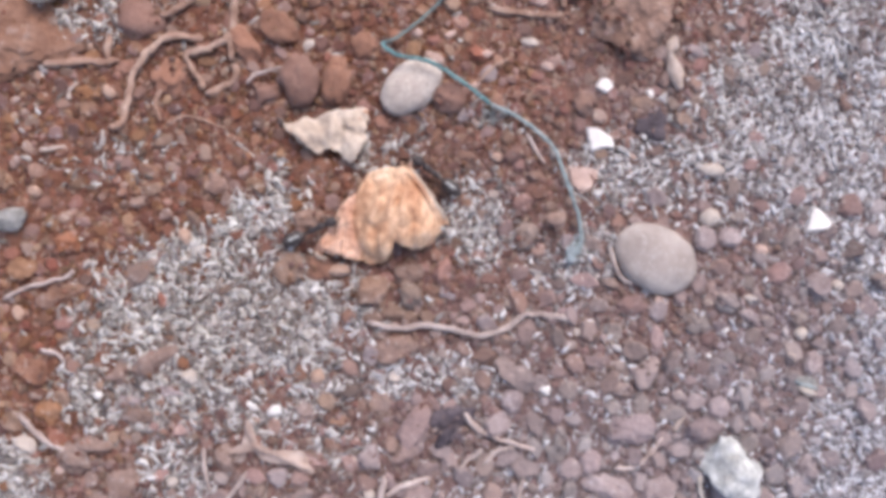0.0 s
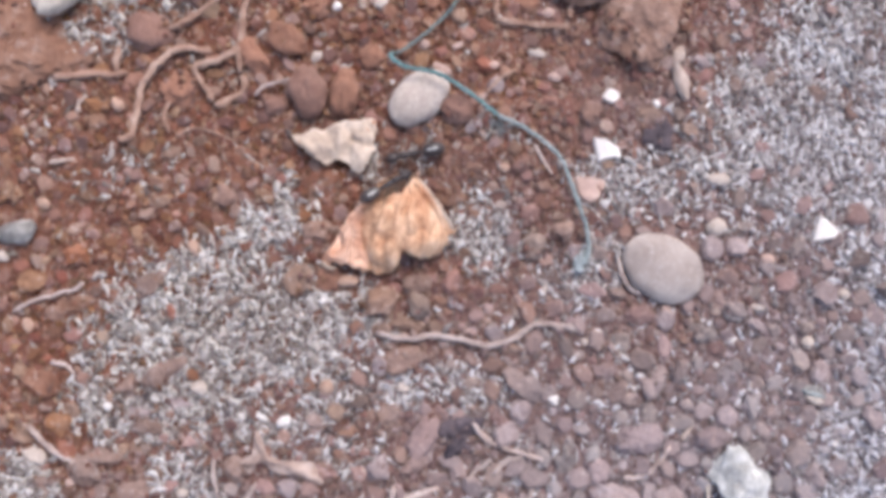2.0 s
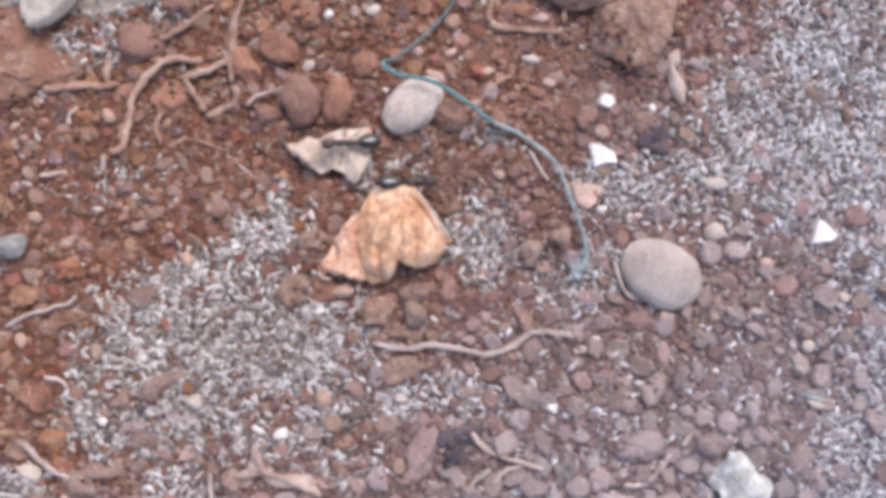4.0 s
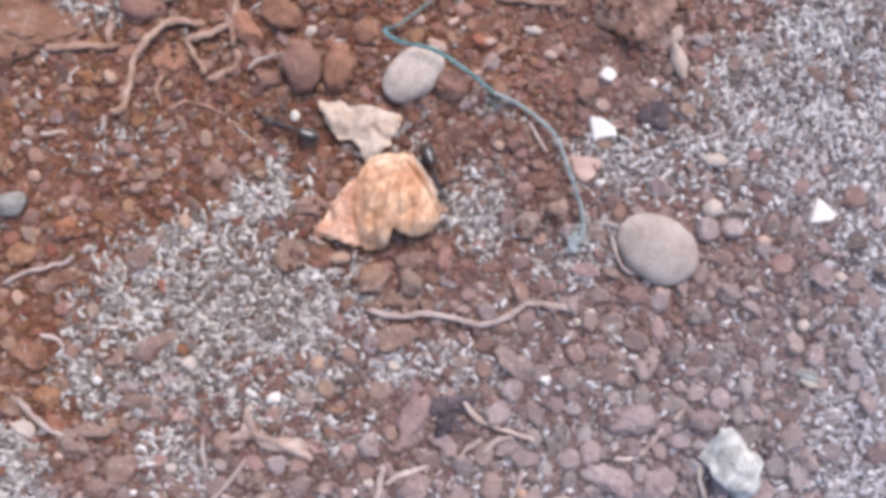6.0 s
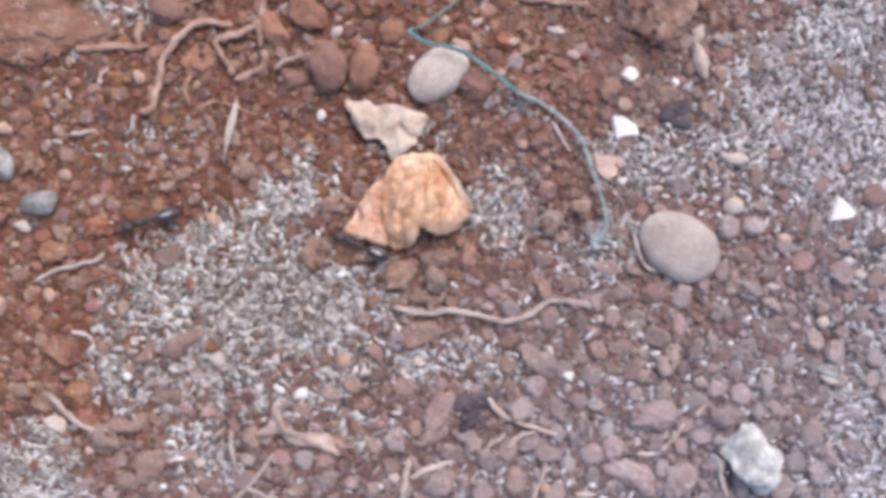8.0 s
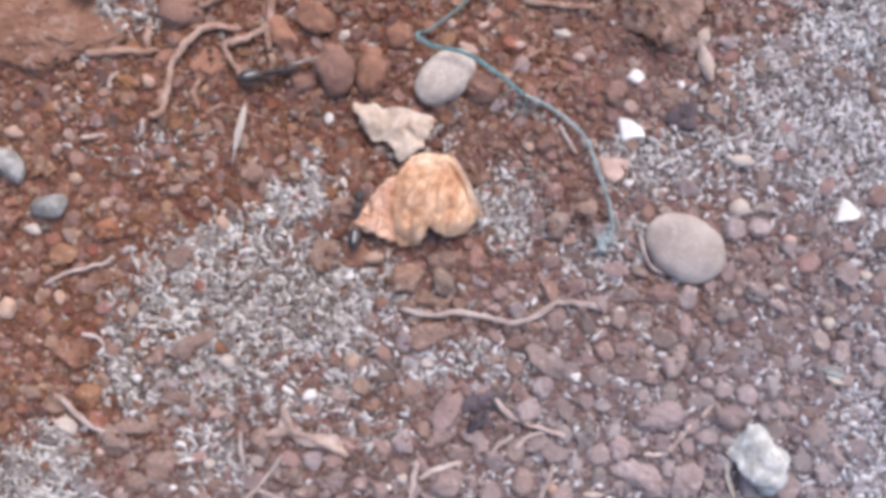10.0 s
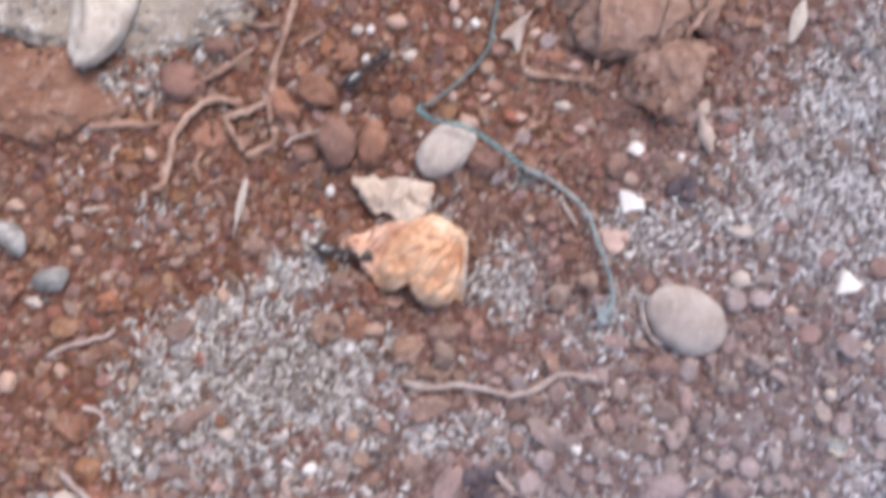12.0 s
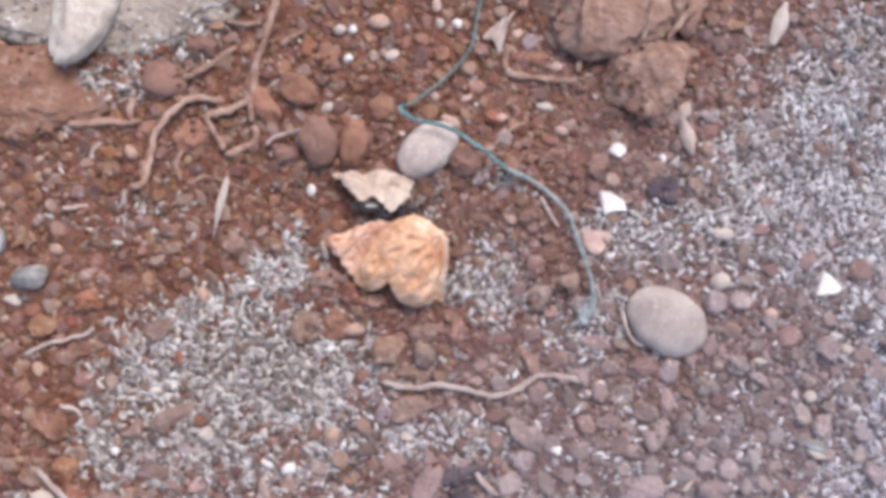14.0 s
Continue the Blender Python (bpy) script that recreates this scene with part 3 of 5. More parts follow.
clod(66.49, -19.60, 4.0, 6.4, 0)
clod(61.81, -15.01, 4.8, 3.8, -10)
clod(47.81, -15.51, 6.8, 5.2, 60)
clod(57.15, -6.36, 8.0, 4.6, -15)
clod(45.25, -3.35, 7.0, 4.4, 10)
clod(58.65, -25.66, 7.6, 5.0, 10)
clod(77.44, -32.37, 6.4, 5.8, 30, M_PALE_CLOD, "dull pinkish clod of soil")
clod(78.44, -40.52, 4.6, 6.4, 20, M_PALE_CLOD, "dull pinkish clod of soil")
clod(-13.41, -36.33, 5.2, 5.0, 0)
clod(-20.25, -36.08, 4.6, 4.2, 30)
clod(-5.05, -38.18, 5.4, 4.4, -20)
clod(-43.63, -34.12, 8.2, 5.6, 10, M_DUSTY_CLOD, "dull greyish-brown clod of soil", tall=0.4)
clod(-26.15, -29.67, 5.6, 4.8, 0, M_DUSTY_CLOD, "dull greyish-brown clod of soil")
clod(-52.09, -29.02, 7.0, 5.0, -30, M_DUSTY_CLOD, "dull greyish-brown clod of soil")
clod(-56.00, -21.25, 5.2, 5.4, 20)
clod(-58.48, -14.46, 7.6, 5.6, 0)
clod(-61.66, -22.20, 5.0, 4.6, 0)
clod(-53.12, 7.99, 4.6, 5.4, 20)
clod(-50.14, 34.12, 4.8, 3.8, 0)
clod(-53.46, -0.82, 7.0, 3.6, 10, M_CLOD, tall=0.4)
clod(-61.13, 3.04, 6.2, 4.6, 0)
clod(-34.70, 37.91, 8.8, 7.0, 30, M_ORANGE_CLOD, "crumbly ochre-brown clod of soil between roots", tall=0.4)
clod(26.38, 53.27, 6.2, 3.4, -20, M_ORANGE_CLOD, "ochre-brown clod of soil")
clod(34.75, 48.40, 4.6, 4.2, 30)
clod(29.52, 56.50, 7.0, 3.0, -48)
clod(-70.59, 9.15, 5.0, 4.6, 0)
clod(-64.44, 18.64, 4.8, 4.4, 0)
clod(-28.51, 17.92, 5.4, 5.0, 0)
clod(-7.40, 9.45, 4.8, 4.4, 0)
clod(41.43, -36.43, 9.6, 5.8, -25, M_PALE_CLOD, "pale dusty pinkish-grey clod of soil", facets=3)
clod(50.35, -37.51, 7.4, 7.4, 10, M_PALE_CLOD, "pale dusty pinkish-grey clod of soil", facets=3)
clod(24.58, 34.38, 3.6, 3.0, 20)
clod(29.36, 34.98, 4.0, 3.2, 0)
clod(24.10, 23.74, 4.6, 3.6, 15)
clod(16.22, 22.61, 5.8, 3.4, -10)
clod(20.24, 25.50, 3.2, 2.6, 0)
clod(35.92, 25.54, 3.0, 2.6, 0)
clod(58.07, 42.73, 4.2, 3.0, -10, M_PALE_CLOD, "dusty pinkish-grey clod of soil")
clod(24.11, 16.67, 3.4, 2.8, 30)
clod(13.10, -0.98, 4.0, 2.8, 10, M_PALE_CLOD, "dusty pinkish-grey clod of soil")
clod(66.76, -5.30, 5.6, 3.2, -25, M_PALE_CLOD, "dusty pinkish-grey clod of soil")
clod(71.47, -4.47, 3.4, 2.6, 10, M_PALE_CLOD, "dusty pinkish-grey clod of soil")
clod(71.97, -9.56, 3.0, 2.4, 0, M_PALE_CLOD, "dusty pinkish-grey clod of soil")
clod(79.86, -7.81, 3.4, 2.8, 0)
clod(70.35, -18.51, 2.8, 2.2, 0, M_PALE_CLOD, "dusty pinkish-grey clod of soil")
clod(73.70, -18.01, 3.4, 1.8, 15, M_PALE_CLOD, "dusty pinkish-grey clod of soil")
clod(44.00, -18.96, 4.4, 3.2, -30)
clod(51.69, -20.69, 3.8, 1.8, 5, M_PALE_CLOD, "dusty pinkish-grey clod of soil")
clod(70.50, -31.17, 3.8, 3.4, 0, M_DARK, "dull grey-brown clod beside the chalk lump")
clod(54.95, -35.08, 3.4, 2.8, 0)
clod(57.85, -30.58, 3.6, 4.0, 0)
clod(-0.65, -30.20, 5.4, 4.8, -20, M_PALE_CLOD, "dull bluish-grey clod of soil")
clod(1.28, -23.31, 3.8, 3.2, 40)
clod(31.80, -35.88, 3.4, 2.4, 20)
clod(-6.11, -23.28, 4.4, 2.6, 0)
clod(20.19, -21.40, 5.0, 3.4, -20)
clod(-47.84, -30.37, 3.4, 3.2, 0, M_PALE_CLOD, "dusty pinkish-grey clod of soil")
clod(-40.52, -22.18, 7.6, 3.8, 0, M_DUSTY_CLOD, "dull greyish-brown clod of soil")
clod(-49.02, -27.17, 7.6, 4.2, 10, M_DUSTY_CLOD, "dull greyish-brown clod of soil")
clod(-57.65, -30.97, 6.4, 3.2, 0, M_DUSTY_CLOD, "dull greyish-brown clod of soil")
clod(-41.51, -19.46, 6.4, 2.8, 8, M_PALE_CLOD, "dusty pinkish-grey clod of soil")
clod(-35.59, -18.31, 5.4, 2.6, 0, M_PALE_CLOD, "dusty grey clod in the grit")
clod(-47.74, -37.11, 5.0, 3.4, 15, M_DUSTY_CLOD, "dull greyish-brown clod of soil")
clod(-32.67, -37.74, 6.0, 3.0, 0, M_DUSTY_CLOD, "dull greyish-brown clod of soil")
clod(38.39, -38.43, 4.6, 3.0, 20)
clod(-10.47, -30.13, 5.0, 3.0, -20)
clod(-18.19, -38.85, 4.6, 3.4, 10)
clod(15.16, -15.42, 5.0, 2.6, 0)
clod(23.17, -9.44, 6.0, 2.2, 5)
clod(39.40, -13.43, 5.2, 3.0, -15)
clod(84.17, 4.00, 3.4, 2.6, 0)
clod(74.64, -1.18, 3.6, 2.6, 10)
clod(67.32, 2.86, 3.4, 2.6, 0)
clod(82.98, -13.43, 3.0, 2.4, 0, M_PALE_CLOD, "dusty pinkish-grey clod of soil")
lump("dark_lump", 13.56, -24.66, 6.4, 6.0, 20, M_DARK, "dark blackish lump of charred earth", "clod", tall=0.42, rough=1.1, facets=3, sunk=0.48, sub=4)
lump("dark_lump", 49.95, 28.86, 6.8, 5.6, 50, M_DARK, "dark purplish lump of earth", "clod", tall=0.28, rough=0.9, sunk=0.46, sub=4)


def clod_shape(rng):
    """A flat angular clod of unit half length: its corners ring by ring, and its faces."""
    n, long, w0 = rng.randrange(6, 9), rng.uniform(1.0, 1.5), rng.uniform(0, math.tau)
    corners = []
    for k in range(n):
        a, r = (k + rng.uniform(-0.28, 0.28)) / n * math.tau, rng.uniform(0.74, 1.08)
        corners.append((r * math.cos(a) * math.sqrt(long), r * math.sin(a) / math.sqrt(long)))
    tx, ty, tall = rng.gauss(0, 0.20), rng.gauss(0, 0.20), rng.uniform(0.32, 0.62)
    verts = []
    for grow, z in ((0.94, -0.45), (1.0, 0.0), (0.93, 0.55), (0.66, 0.92)):
        for x, y in corners:
            j = grow * rng.uniform(0.95, 1.05)
            verts.append((x * j, y * j, z * tall + (tx * x + ty * y) * max(0.0, z) + rng.uniform(-0.03, 0.03)))
    verts.append((0.0, 0.0, tall * 1.0))
    faces = [(q * n + k, q * n + (k + 1) % n, (q + 1) * n + (k + 1) % n, (q + 1) * n + k) for q in range(3) for k in range(n)]
    faces += [(3 * n + k, 3 * n + (k + 1) % n, 4 * n) for k in range(n)]
    c, s = math.cos(w0), math.sin(w0)
    return [(x * c - y * s, x * s + y * c, z) for x, y, z in verts], faces


def packed(tries, seed):
    """Places and half lengths (mm) of clods that lie side by side, the large ones first."""
    rng, taken, out = random.Random(seed), {}, []

    def room(x, y, r):
        for i in range(int(x // 5) - 1, int(x // 5) + 2):
            for j in range(int(y // 5) - 1, int(y // 5) + 2):
                for u, v, q in taken.get((i, j), ()):
                    if (x - u) ** 2 + (y - v) ** 2 < (0.92 * (r + q)) ** 2:
                        return False
        return all(((x - cx) ** 2 + (y - cy) ** 2) > (0.75 * math.sqrt(a * b) + r * 0.6) ** 2 for cx, cy, a, b, turn, z, h, kind in LUMPS)

    for k in range(tries):
        x, y = rng.uniform(-96, 96), rng.uniform(-58, 68)
        stony = gravelly(x, y)
        r = (0.55 + (0.9 + 1.5 * stony) * (1 - k / tries) ** 1.6) * rng.uniform(0.75, 1.15)
        if rng.random() < (0.35 + 0.75 * stony) * (1 - 0.97 * grit_share(x, y) ** 0.7) and room(x, y, r):
            taken.setdefault((int(x // 5), int(y // 5)), []).append((x, y, r))
            out.append((x, y, r))
    return out


def lay_clods():
    """The largest packed clods as things on a few shared meshes, the small ones as one mesh."""
    rng, shapes, count = random.Random(21), [], 0
    for k in range(16):
        me = bpy.data.meshes.new("soil_clod")
        me.from_pydata(*(lambda v, f: (v, [], f))(*clod_shape(rng)))
        me.materials.append(M_CLOD if k < 14 else M_PALE_CLOD)
        shapes.append(me)
    verts, faces = [], []
    for x, y, r in sorted(packed(26000, 22), key=lambda c: -c[2]):
        if count < 175 and abs(x) < 84 and -50 < y < 60:
            k = rng.randrange(16)
            ob = new("soil_clod", shapes[k])
            ob.matrix_basis = pose(x * K, y * K, (height(x, y) + r * (0.30 * gravelly(x, y) - 0.10)) * K, rng.uniform(-8, 8), rng.uniform(-8, 8), rng.uniform(0, 360)) @ Matrix.Scale(r * K, 4)
            tagged(ob, "small angular brown clod of soil" if k < 14 else "small angular dusty pale clod of soil", "clod", CLODS)
            count += 1
            continue
        v, f = clod_shape(rng)
        first, z0 = len(verts), height(x, y) + r * (0.30 * gravelly(x, y) - 0.10)
        verts += [((x + a * r) * K, (y + b * r) * K, (z0 + c * r) * K) for a, b, c in v]
        faces += [tuple(first + q for q in face) for face in f]
    me = bpy.data.meshes.new("gravel")
    me.from_pydata(verts, [], faces)
    me.materials.append(M_GRAVEL)
    tagged(new("gravel", me), "brown angular soil gravel packed over the ground", "gravel", kind="stuff")


lay_clods()


def dust_on_clods(count):
    """Fine crumbs that lie on the clods."""
    rng, places, tops, pale, pale_tops = random.Random(31), [], [], [], []
    for _ in range(count):
        x, y, a, b, turn, z, h, name = LUMPS[rng.randrange(len(LUMPS))]
        for _ in range(max(1, int(a * b / 6))):
            r, w = math.sqrt(rng.random()) * 0.92, rng.uniform(0, math.tau)
            u, v = r * math.cos(w) * a, r * math.sin(w) * b
            c, s = math.cos(radians(turn)), math.sin(radians(turn))
            spot = (x + u * c - v * s, y + u * s + v * c, rng.uniform(0.35, 1.3))
            top = max(height(*spot[:2]), z + h * (0.95 if name == "sandy_slab" else 0.72) * math.sqrt(1 - r * r))
            if name == "sandy_slab" and rng.random() < 1.7 - r * 0.8:
                pale.append(spot), pale_tops.append(top)
            else:
                places.append(spot), tops.append(top)
    grains("clod_crumbs", np.array(places), M_CRUMB, "fine crumbs of soil lying on clods", "soil", 14, tops=np.array(tops), bed=0.0)
    grains("slab_grit", np.array(pale), M_GRAIN, "pale grit lying on the sandy slab", "grit", 15, tops=np.array(pale_tops), bed=0.0)


dust_on_clods(1500)

PEBBLES = "small loose pebbles"


def pebble(x, y, length, width, angle, mat, label, tall=0.65, facets=3, rough=0.1, sunk=0.28):
    return lump("pebble", x, y, length, width, angle, mat, label, "pebble", tall=tall, facets=facets, rough=rough, sunk=sunk, group=PEBBLES, sub=2)


OCHRE, CREAM, WHITE, BLUE = "small orange-tan pebble on soil", "small cream-coloured pebble on soil", "tiny bright white chip of stone", "blue-grey pebble with a slight shine"
pebble(60.25, 12.30, 4.2, 3.4, 30, M_PALE_STONE, "small rounded tan pebble", facets=0)
pebble(-32.89, 8.76, 3.6, 2.6, -50, M_TAN, OCHRE)
pebble(-58.88, 16.55, 2.6, 2.3, -20, M_TAN, OCHRE)
pebble(-46.48, 34.09, 3.0, 2.3, -50, M_TAN, OCHRE)
pebble(21.46, 23.01, 2.0, 1.6, -40, M_TAN, CREAM)
pebble(-61.11, -4.36, 3.0, 2.0, -60, M_TAN, OCHRE)
pebble(-9.85, -15.67, 3.2, 3.0, -20, M_TAN, OCHRE)
pebble(19.37, 41.48, 3.2, 2.2, 10, M_PINK, CREAM)
pebble(27.74, 44.01, 3.6, 1.8, -15, M_PALE_STONE, CREAM)
pebble(30.83, 39.47, 2.6, 1.8, -15, M_PINK, CREAM)
pebble(69.97, 6.50, 2.6, 2.4, 0, M_PINK, CREAM)
pebble(77.48, -8.77, 2.9, 2.5, 0, M_PALE_STONE, CREAM)
pebble(-3.57, -38.00, 1.8, 1.4, 0, M_WHITE, WHITE)
pebble(-10.57, -0.40, 2.3, 1.5, 8, M_WHITE, WHITE)
pebble(30.10, -18.51, 2.5, 2.1, -20, M_WHITE, WHITE)
pebble(-17.27, -21.57, 3.4, 2.2, 25, M_WHITE, WHITE)
pebble(-21.38, -20.57, 3.4, 1.4, -30, M_WHITE, WHITE)
pebble(-47.67, -18.46, 1.7, 1.5, 0, M_WHITE, WHITE)
pebble(-48.59, -20.89, 1.4, 1.1, 30, M_WHITE, WHITE)
pebble(49.54, 34.82, 1.8, 1.8, 0, M_WHITE, WHITE)
pebble(-14.46, 27.89, 1.8, 2.2, 0, M_WHITE, WHITE)
pebble(59.84, -12.67, 1.4, 1.0, 0, M_WHITE, WHITE)
pebble(-5.74, -11.31, 1.0, 0.9, 0, M_WHITE, WHITE)
pebble(46.77, -20.76, 2.0, 1.8, 0, M_PALE_STONE, CREAM)
pebble(38.05, -6.72, 2.2, 1.6, 20, M_WHITE, WHITE)
pebble(36.00, -8.24, 1.8, 1.4, -50, M_PALE_STONE, CREAM)
pebble(-35.00, -33.61, 2.6, 2.0, 20, M_PALE_STONE, CREAM)
pebble(-32.12, -15.45, 3.0, 3.4, 20, M_PALE_STONE, CREAM)
pebble(-8.22, 51.90, 1.9, 1.8, 0, M_WHITE, WHITE)
pebble(-7.56, 57.21, 1.9, 1.8, 0, M_WHITE, WHITE)
pebble(-9.81, 57.16, 2.4, 2.0, 20, M_PALE_STONE, CREAM)
pebble(11.57, 59.02, 2.0, 2.2, 40, M_WHITE, WHITE)
pebble(8.36, 58.95, 2.0, 2.2, 40, M_PALE_STONE, CREAM)
pebble(7.83, 62.29, 2.0, 3.0, 0, M_PINK, CREAM)
pebble(-0.25, 52.69, 2.8, 2.2, 30, M_PALE_STONE, CREAM)
pebble(-2.66, 58.68, 4.4, 2.8, 0, M_TAN, OCHRE)
pebble(13.39, 45.27, 2.4, 1.4, 35, M_PINK, CREAM)
pebble(7.51, 45.27, 1.8, 1.8, 0, M_PINK, CREAM)
pebble(-11.67, 43.15, 3.0, 1.8, 45, M_PALE_STONE, CREAM)
pebble(-9.66, 44.22, 1.6, 1.2, 0, M_PALE_STONE, CREAM)
pebble(22.72, 57.39, 2.4, 2.0, 20, M_PINK, CREAM)
pebble(30.04, 51.46, 2.4, 1.8, 20, M_PINK, CREAM)
pebble(22.71, 65.62, 2.4, 1.6, 20, M_WHITE, WHITE)
pebble(60.42, 66.61, 3.4, 2.2, 0, M_PALE_STONE, CREAM)
pebble(48.43, 41.62, 3.6, 1.8, -10, M_TAN, OCHRE)
pebble(-62.99, 12.00, 7.6, 5.6, -8, M_BLUE, "blue-grey pebble with worn facets", facets=4, rough=0.3, sunk=0.42)
pebble(-70.26, 18.79, 5.6, 8.0, 30, M_BLUE, "dark blue-grey pebble with a bright worn edge")
pebble(-65.93, 7.68, 4.0, 2.2, -10, M_PALE_STONE, CREAM)
pebble(-70.16, -6.18, 4.6, 3.8, -30, M_TAN, "flat tan pebble on soil")
pebble(-69.38, 24.78, 4.0, 2.4, 0, M_TAN, OCHRE)
pebble(-59.45, -26.90, 4.6, 3.4, -25, M_PALE_STONE, "flat yellowish-cream pebble on soil")
pebble(-59.05, 16.48, 2.0, 1.8, 0, M_TAN, OCHRE)
pebble(63.42, -3.79, 3.6, 2.2, -10, M_PALE_STONE, CREAM)
pebble(60.37, 21.10, 5.6, 2.6, -8, M_PALE_STONE, CREAM)
pebble(10.40, 40.87, 4.2, 1.8, -25, M_PINK, "flat pinkish pebble wedged behind a stone")
pebble(17.98, 35.97, 2.0, 1.2, 30, M_PINK, CREAM)
pebble(1.69, 38.47, 1.2, 1.1, 0, M_WHITE, WHITE)
pebble(50.69, -2.51, 2.2, 1.6, -20, M_PINK, CREAM)
pebble(67.82, -2.13, 3.2, 1.3, 0, M_PALE_STONE, CREAM)
pebble(84.14, -0.11, 2.4, 2.2, 0, M_PALE_STONE, CREAM)
pebble(81.36, -19.04, 1.5, 1.2, 20, M_WHITE, WHITE)
pebble(77.90, -17.51, 4.8, 2.2, -10, M_BLUE, BLUE)
pebble(52.94, -14.04, 2.2, 0.9, 0, M_PALE_STONE, CREAM)
pebble(44.71, -16.65, 1.2, 0.9, 0, M_WHITE, WHITE)
pebble(81.83, -27.19, 1.5, 1.1, 0, M_WHITE, WHITE)
pebble(-1.11, -36.28, 2.2, 2.2, 0, M_PALE_STONE, CREAM)
pebble(25.76, -38.51, 2.4, 2.2, 0, M_TAN, OCHRE)
pebble(33.32, -39.58, 4.6, 1.2, -5, M_PALE_STONE, "thin flat pale stone among clods")
pebble(-41.27, -37.65, 1.6, 1.2, 0, M_WHITE, WHITE)
pebble(-53.88, -31.29, 1.6, 1.8, 60, M_PINK, CREAM)
pebble(34.33, -37.90, 1.6, 1.0, 0, M_WHITE, WHITE)
pebble(3.21, -15.91, 2.6, 1.6, -20, M_PALE_STONE, CREAM)
pebble(5.11, -0.52, 2.4, 1.4, 20, M_PALE_STONE, CREAM)
pebble(28.71, 1.11, 1.0, 2.4, -25, M_PALE_STONE, CREAM)
pebble(63.11, -7.95, 1.8, 1.1, 10, M_WHITE, WHITE)
pebble(-4.67, -19.06, 1.2, 2.0, 30, M_PALE_STONE, CREAM)

chip("white_chip", 41.24, 36.20, ((-1.9, -0.4), (-0.6, 1.5), (1.1, 1.2), (1.9, -0.2), (0.3, -1.6)), 1.4, M_WHITE, "angular white chip of stone", "stone chip", "white stone chips")
chip("white_chip", 40.21, 26.35, ((-2.7, 2.4), (-0.6, 2.2), (2.4, 0.5), (2.9, -1.6), (0.6, -1.7), (-1.8, -2.5)), 1.6, M_WHITE, "four-sided white chip of stone", "stone chip", "white stone chips")
chip("white_chip", 80.69, 12.06, ((-2.9, -2.6), (-1.4, 2.7), (0.4, 1.8), (2.9, -0.9), (1.6, -2.0)), 1.8, M_WHITE, "three-sided bright white chip of stone", "stone chip", "white stone chips")
chip("pink_chip", 37.32, 19.06, ((-3.2, 2.5), (-0.4, 2.6), (2.9, 1.9), (2.5, 0.2), (1.2, -1.9), (-0.6, -2.7), (-2.6, -1.0)), 1.8, M_PINK, "wedge-shaped pinkish chip beside the thread", "stone chip")

# ---------------------------------------------------------------- roots, twigs and chaff
rod("root", [(-19.98, 70.97), (-20.90, 64.69), (-22.70, 56.86), (-24.61, 50.11), (-25.02, 44.96), (-25.43, 39.63)], 1.05, M_ROOT, "long pale brown root forking above the soil", "root", lift=0.9, taper=0.3,
    branches=[([(-24.92, 44.76), (-27.59, 42.46), (-31.27, 41.37), (-33.14, 39.91), (-31.18, 36.88), (-29.85, 34.67)], 0.7), ([(-24.03, 57.76), (-26.34, 57.29), (-29.87, 57.62)], 0.45)])
rod("root", [(-30.31, 43.33), (-33.62, 44.18), (-36.80, 43.51), (-39.53, 41.02), (-41.93, 37.52), (-42.91, 32.95), (-43.90, 28.90), (-46.32, 27.36)], 0.82, M_ROOT, "bent pale brown root arching over the soil", "root", lift=0.9, taper=0.1, rough=0.6)
rod("root", [(-37.67, 47.28), (-33.13, 49.72), (-28.19, 53.53)], 0.75, M_ROOT, "short pale brown root", "root", lift=0.9)
rod("root", [(-24.93, 39.33), (-24.50, 37.60), (-26.66, 35.22), (-29.84, 34.16)], 0.9, M_ROOT, "curved brown root beside clods", "root", lift=0.4)
rod("root", [(-57.41, 38.68), (-52.52, 39.37), (-48.09, 39.25), (-44.44, 39.51)], 0.9, M_ROOT, "straight reddish root half buried", "root", lift=0.4, branches=[([(-46.62, 39.47), (-46.33, 44.05)], 0.6)])
rod("root", [(-22.66, 35.59), (-20.68, 37.46), (-15.86, 38.66)], 0.5, M_TWIG, "short thin pale root over a clod", "root", lift=3.2)
rod("root", [(-20.43, 53.91), (-16.42, 56.69)], 0.5, M_ROOT, "short brown root on soil", "root", lift=0.8)
rod("root", [(34.75, 70.37), (34.10, 62.14), (33.69, 56.78), (34.14, 53.44), (33.71, 50.27)], 0.8, M_ROOT, "pale root hanging over an earth clod", "root", lift=1.0)
rod("root", [(57.78, 71.05), (54.72, 65.05), (52.79, 60.33), (49.33, 55.81)], 0.8, M_ROOT, "pale root lying across earth clods", "root", lift=1.0)
rod("root", [(48.64, 68.66), (46.06, 60.69), (44.72, 54.99)], 0.5, M_ROOT, "thin root between two earth clods", "root", lift=1.0)
rod("root", [(20.12, 49.78), (25.33, 49.26), (30.56, 48.63), (33.71, 49.22)], 0.8, M_ROOT, "brown root half buried in soil", "root", lift=0.5, branches=[([(20.63, 55.24), (20.33, 50.00)], 0.6)])
rod("root", [(-37.12, 35.06), (-38.35, 32.51), (-37.68, 28.98)], 0.5, M_ROOT, "thin brown root on soil", "root", lift=0.5)
rod("root", [(-36.53, 28.42), (-33.63, 29.96), (-30.70, 29.52), (-25.78, 27.61)], 0.38, M_ROOT, "thin reddish root half buried", "root", lift=0.0)
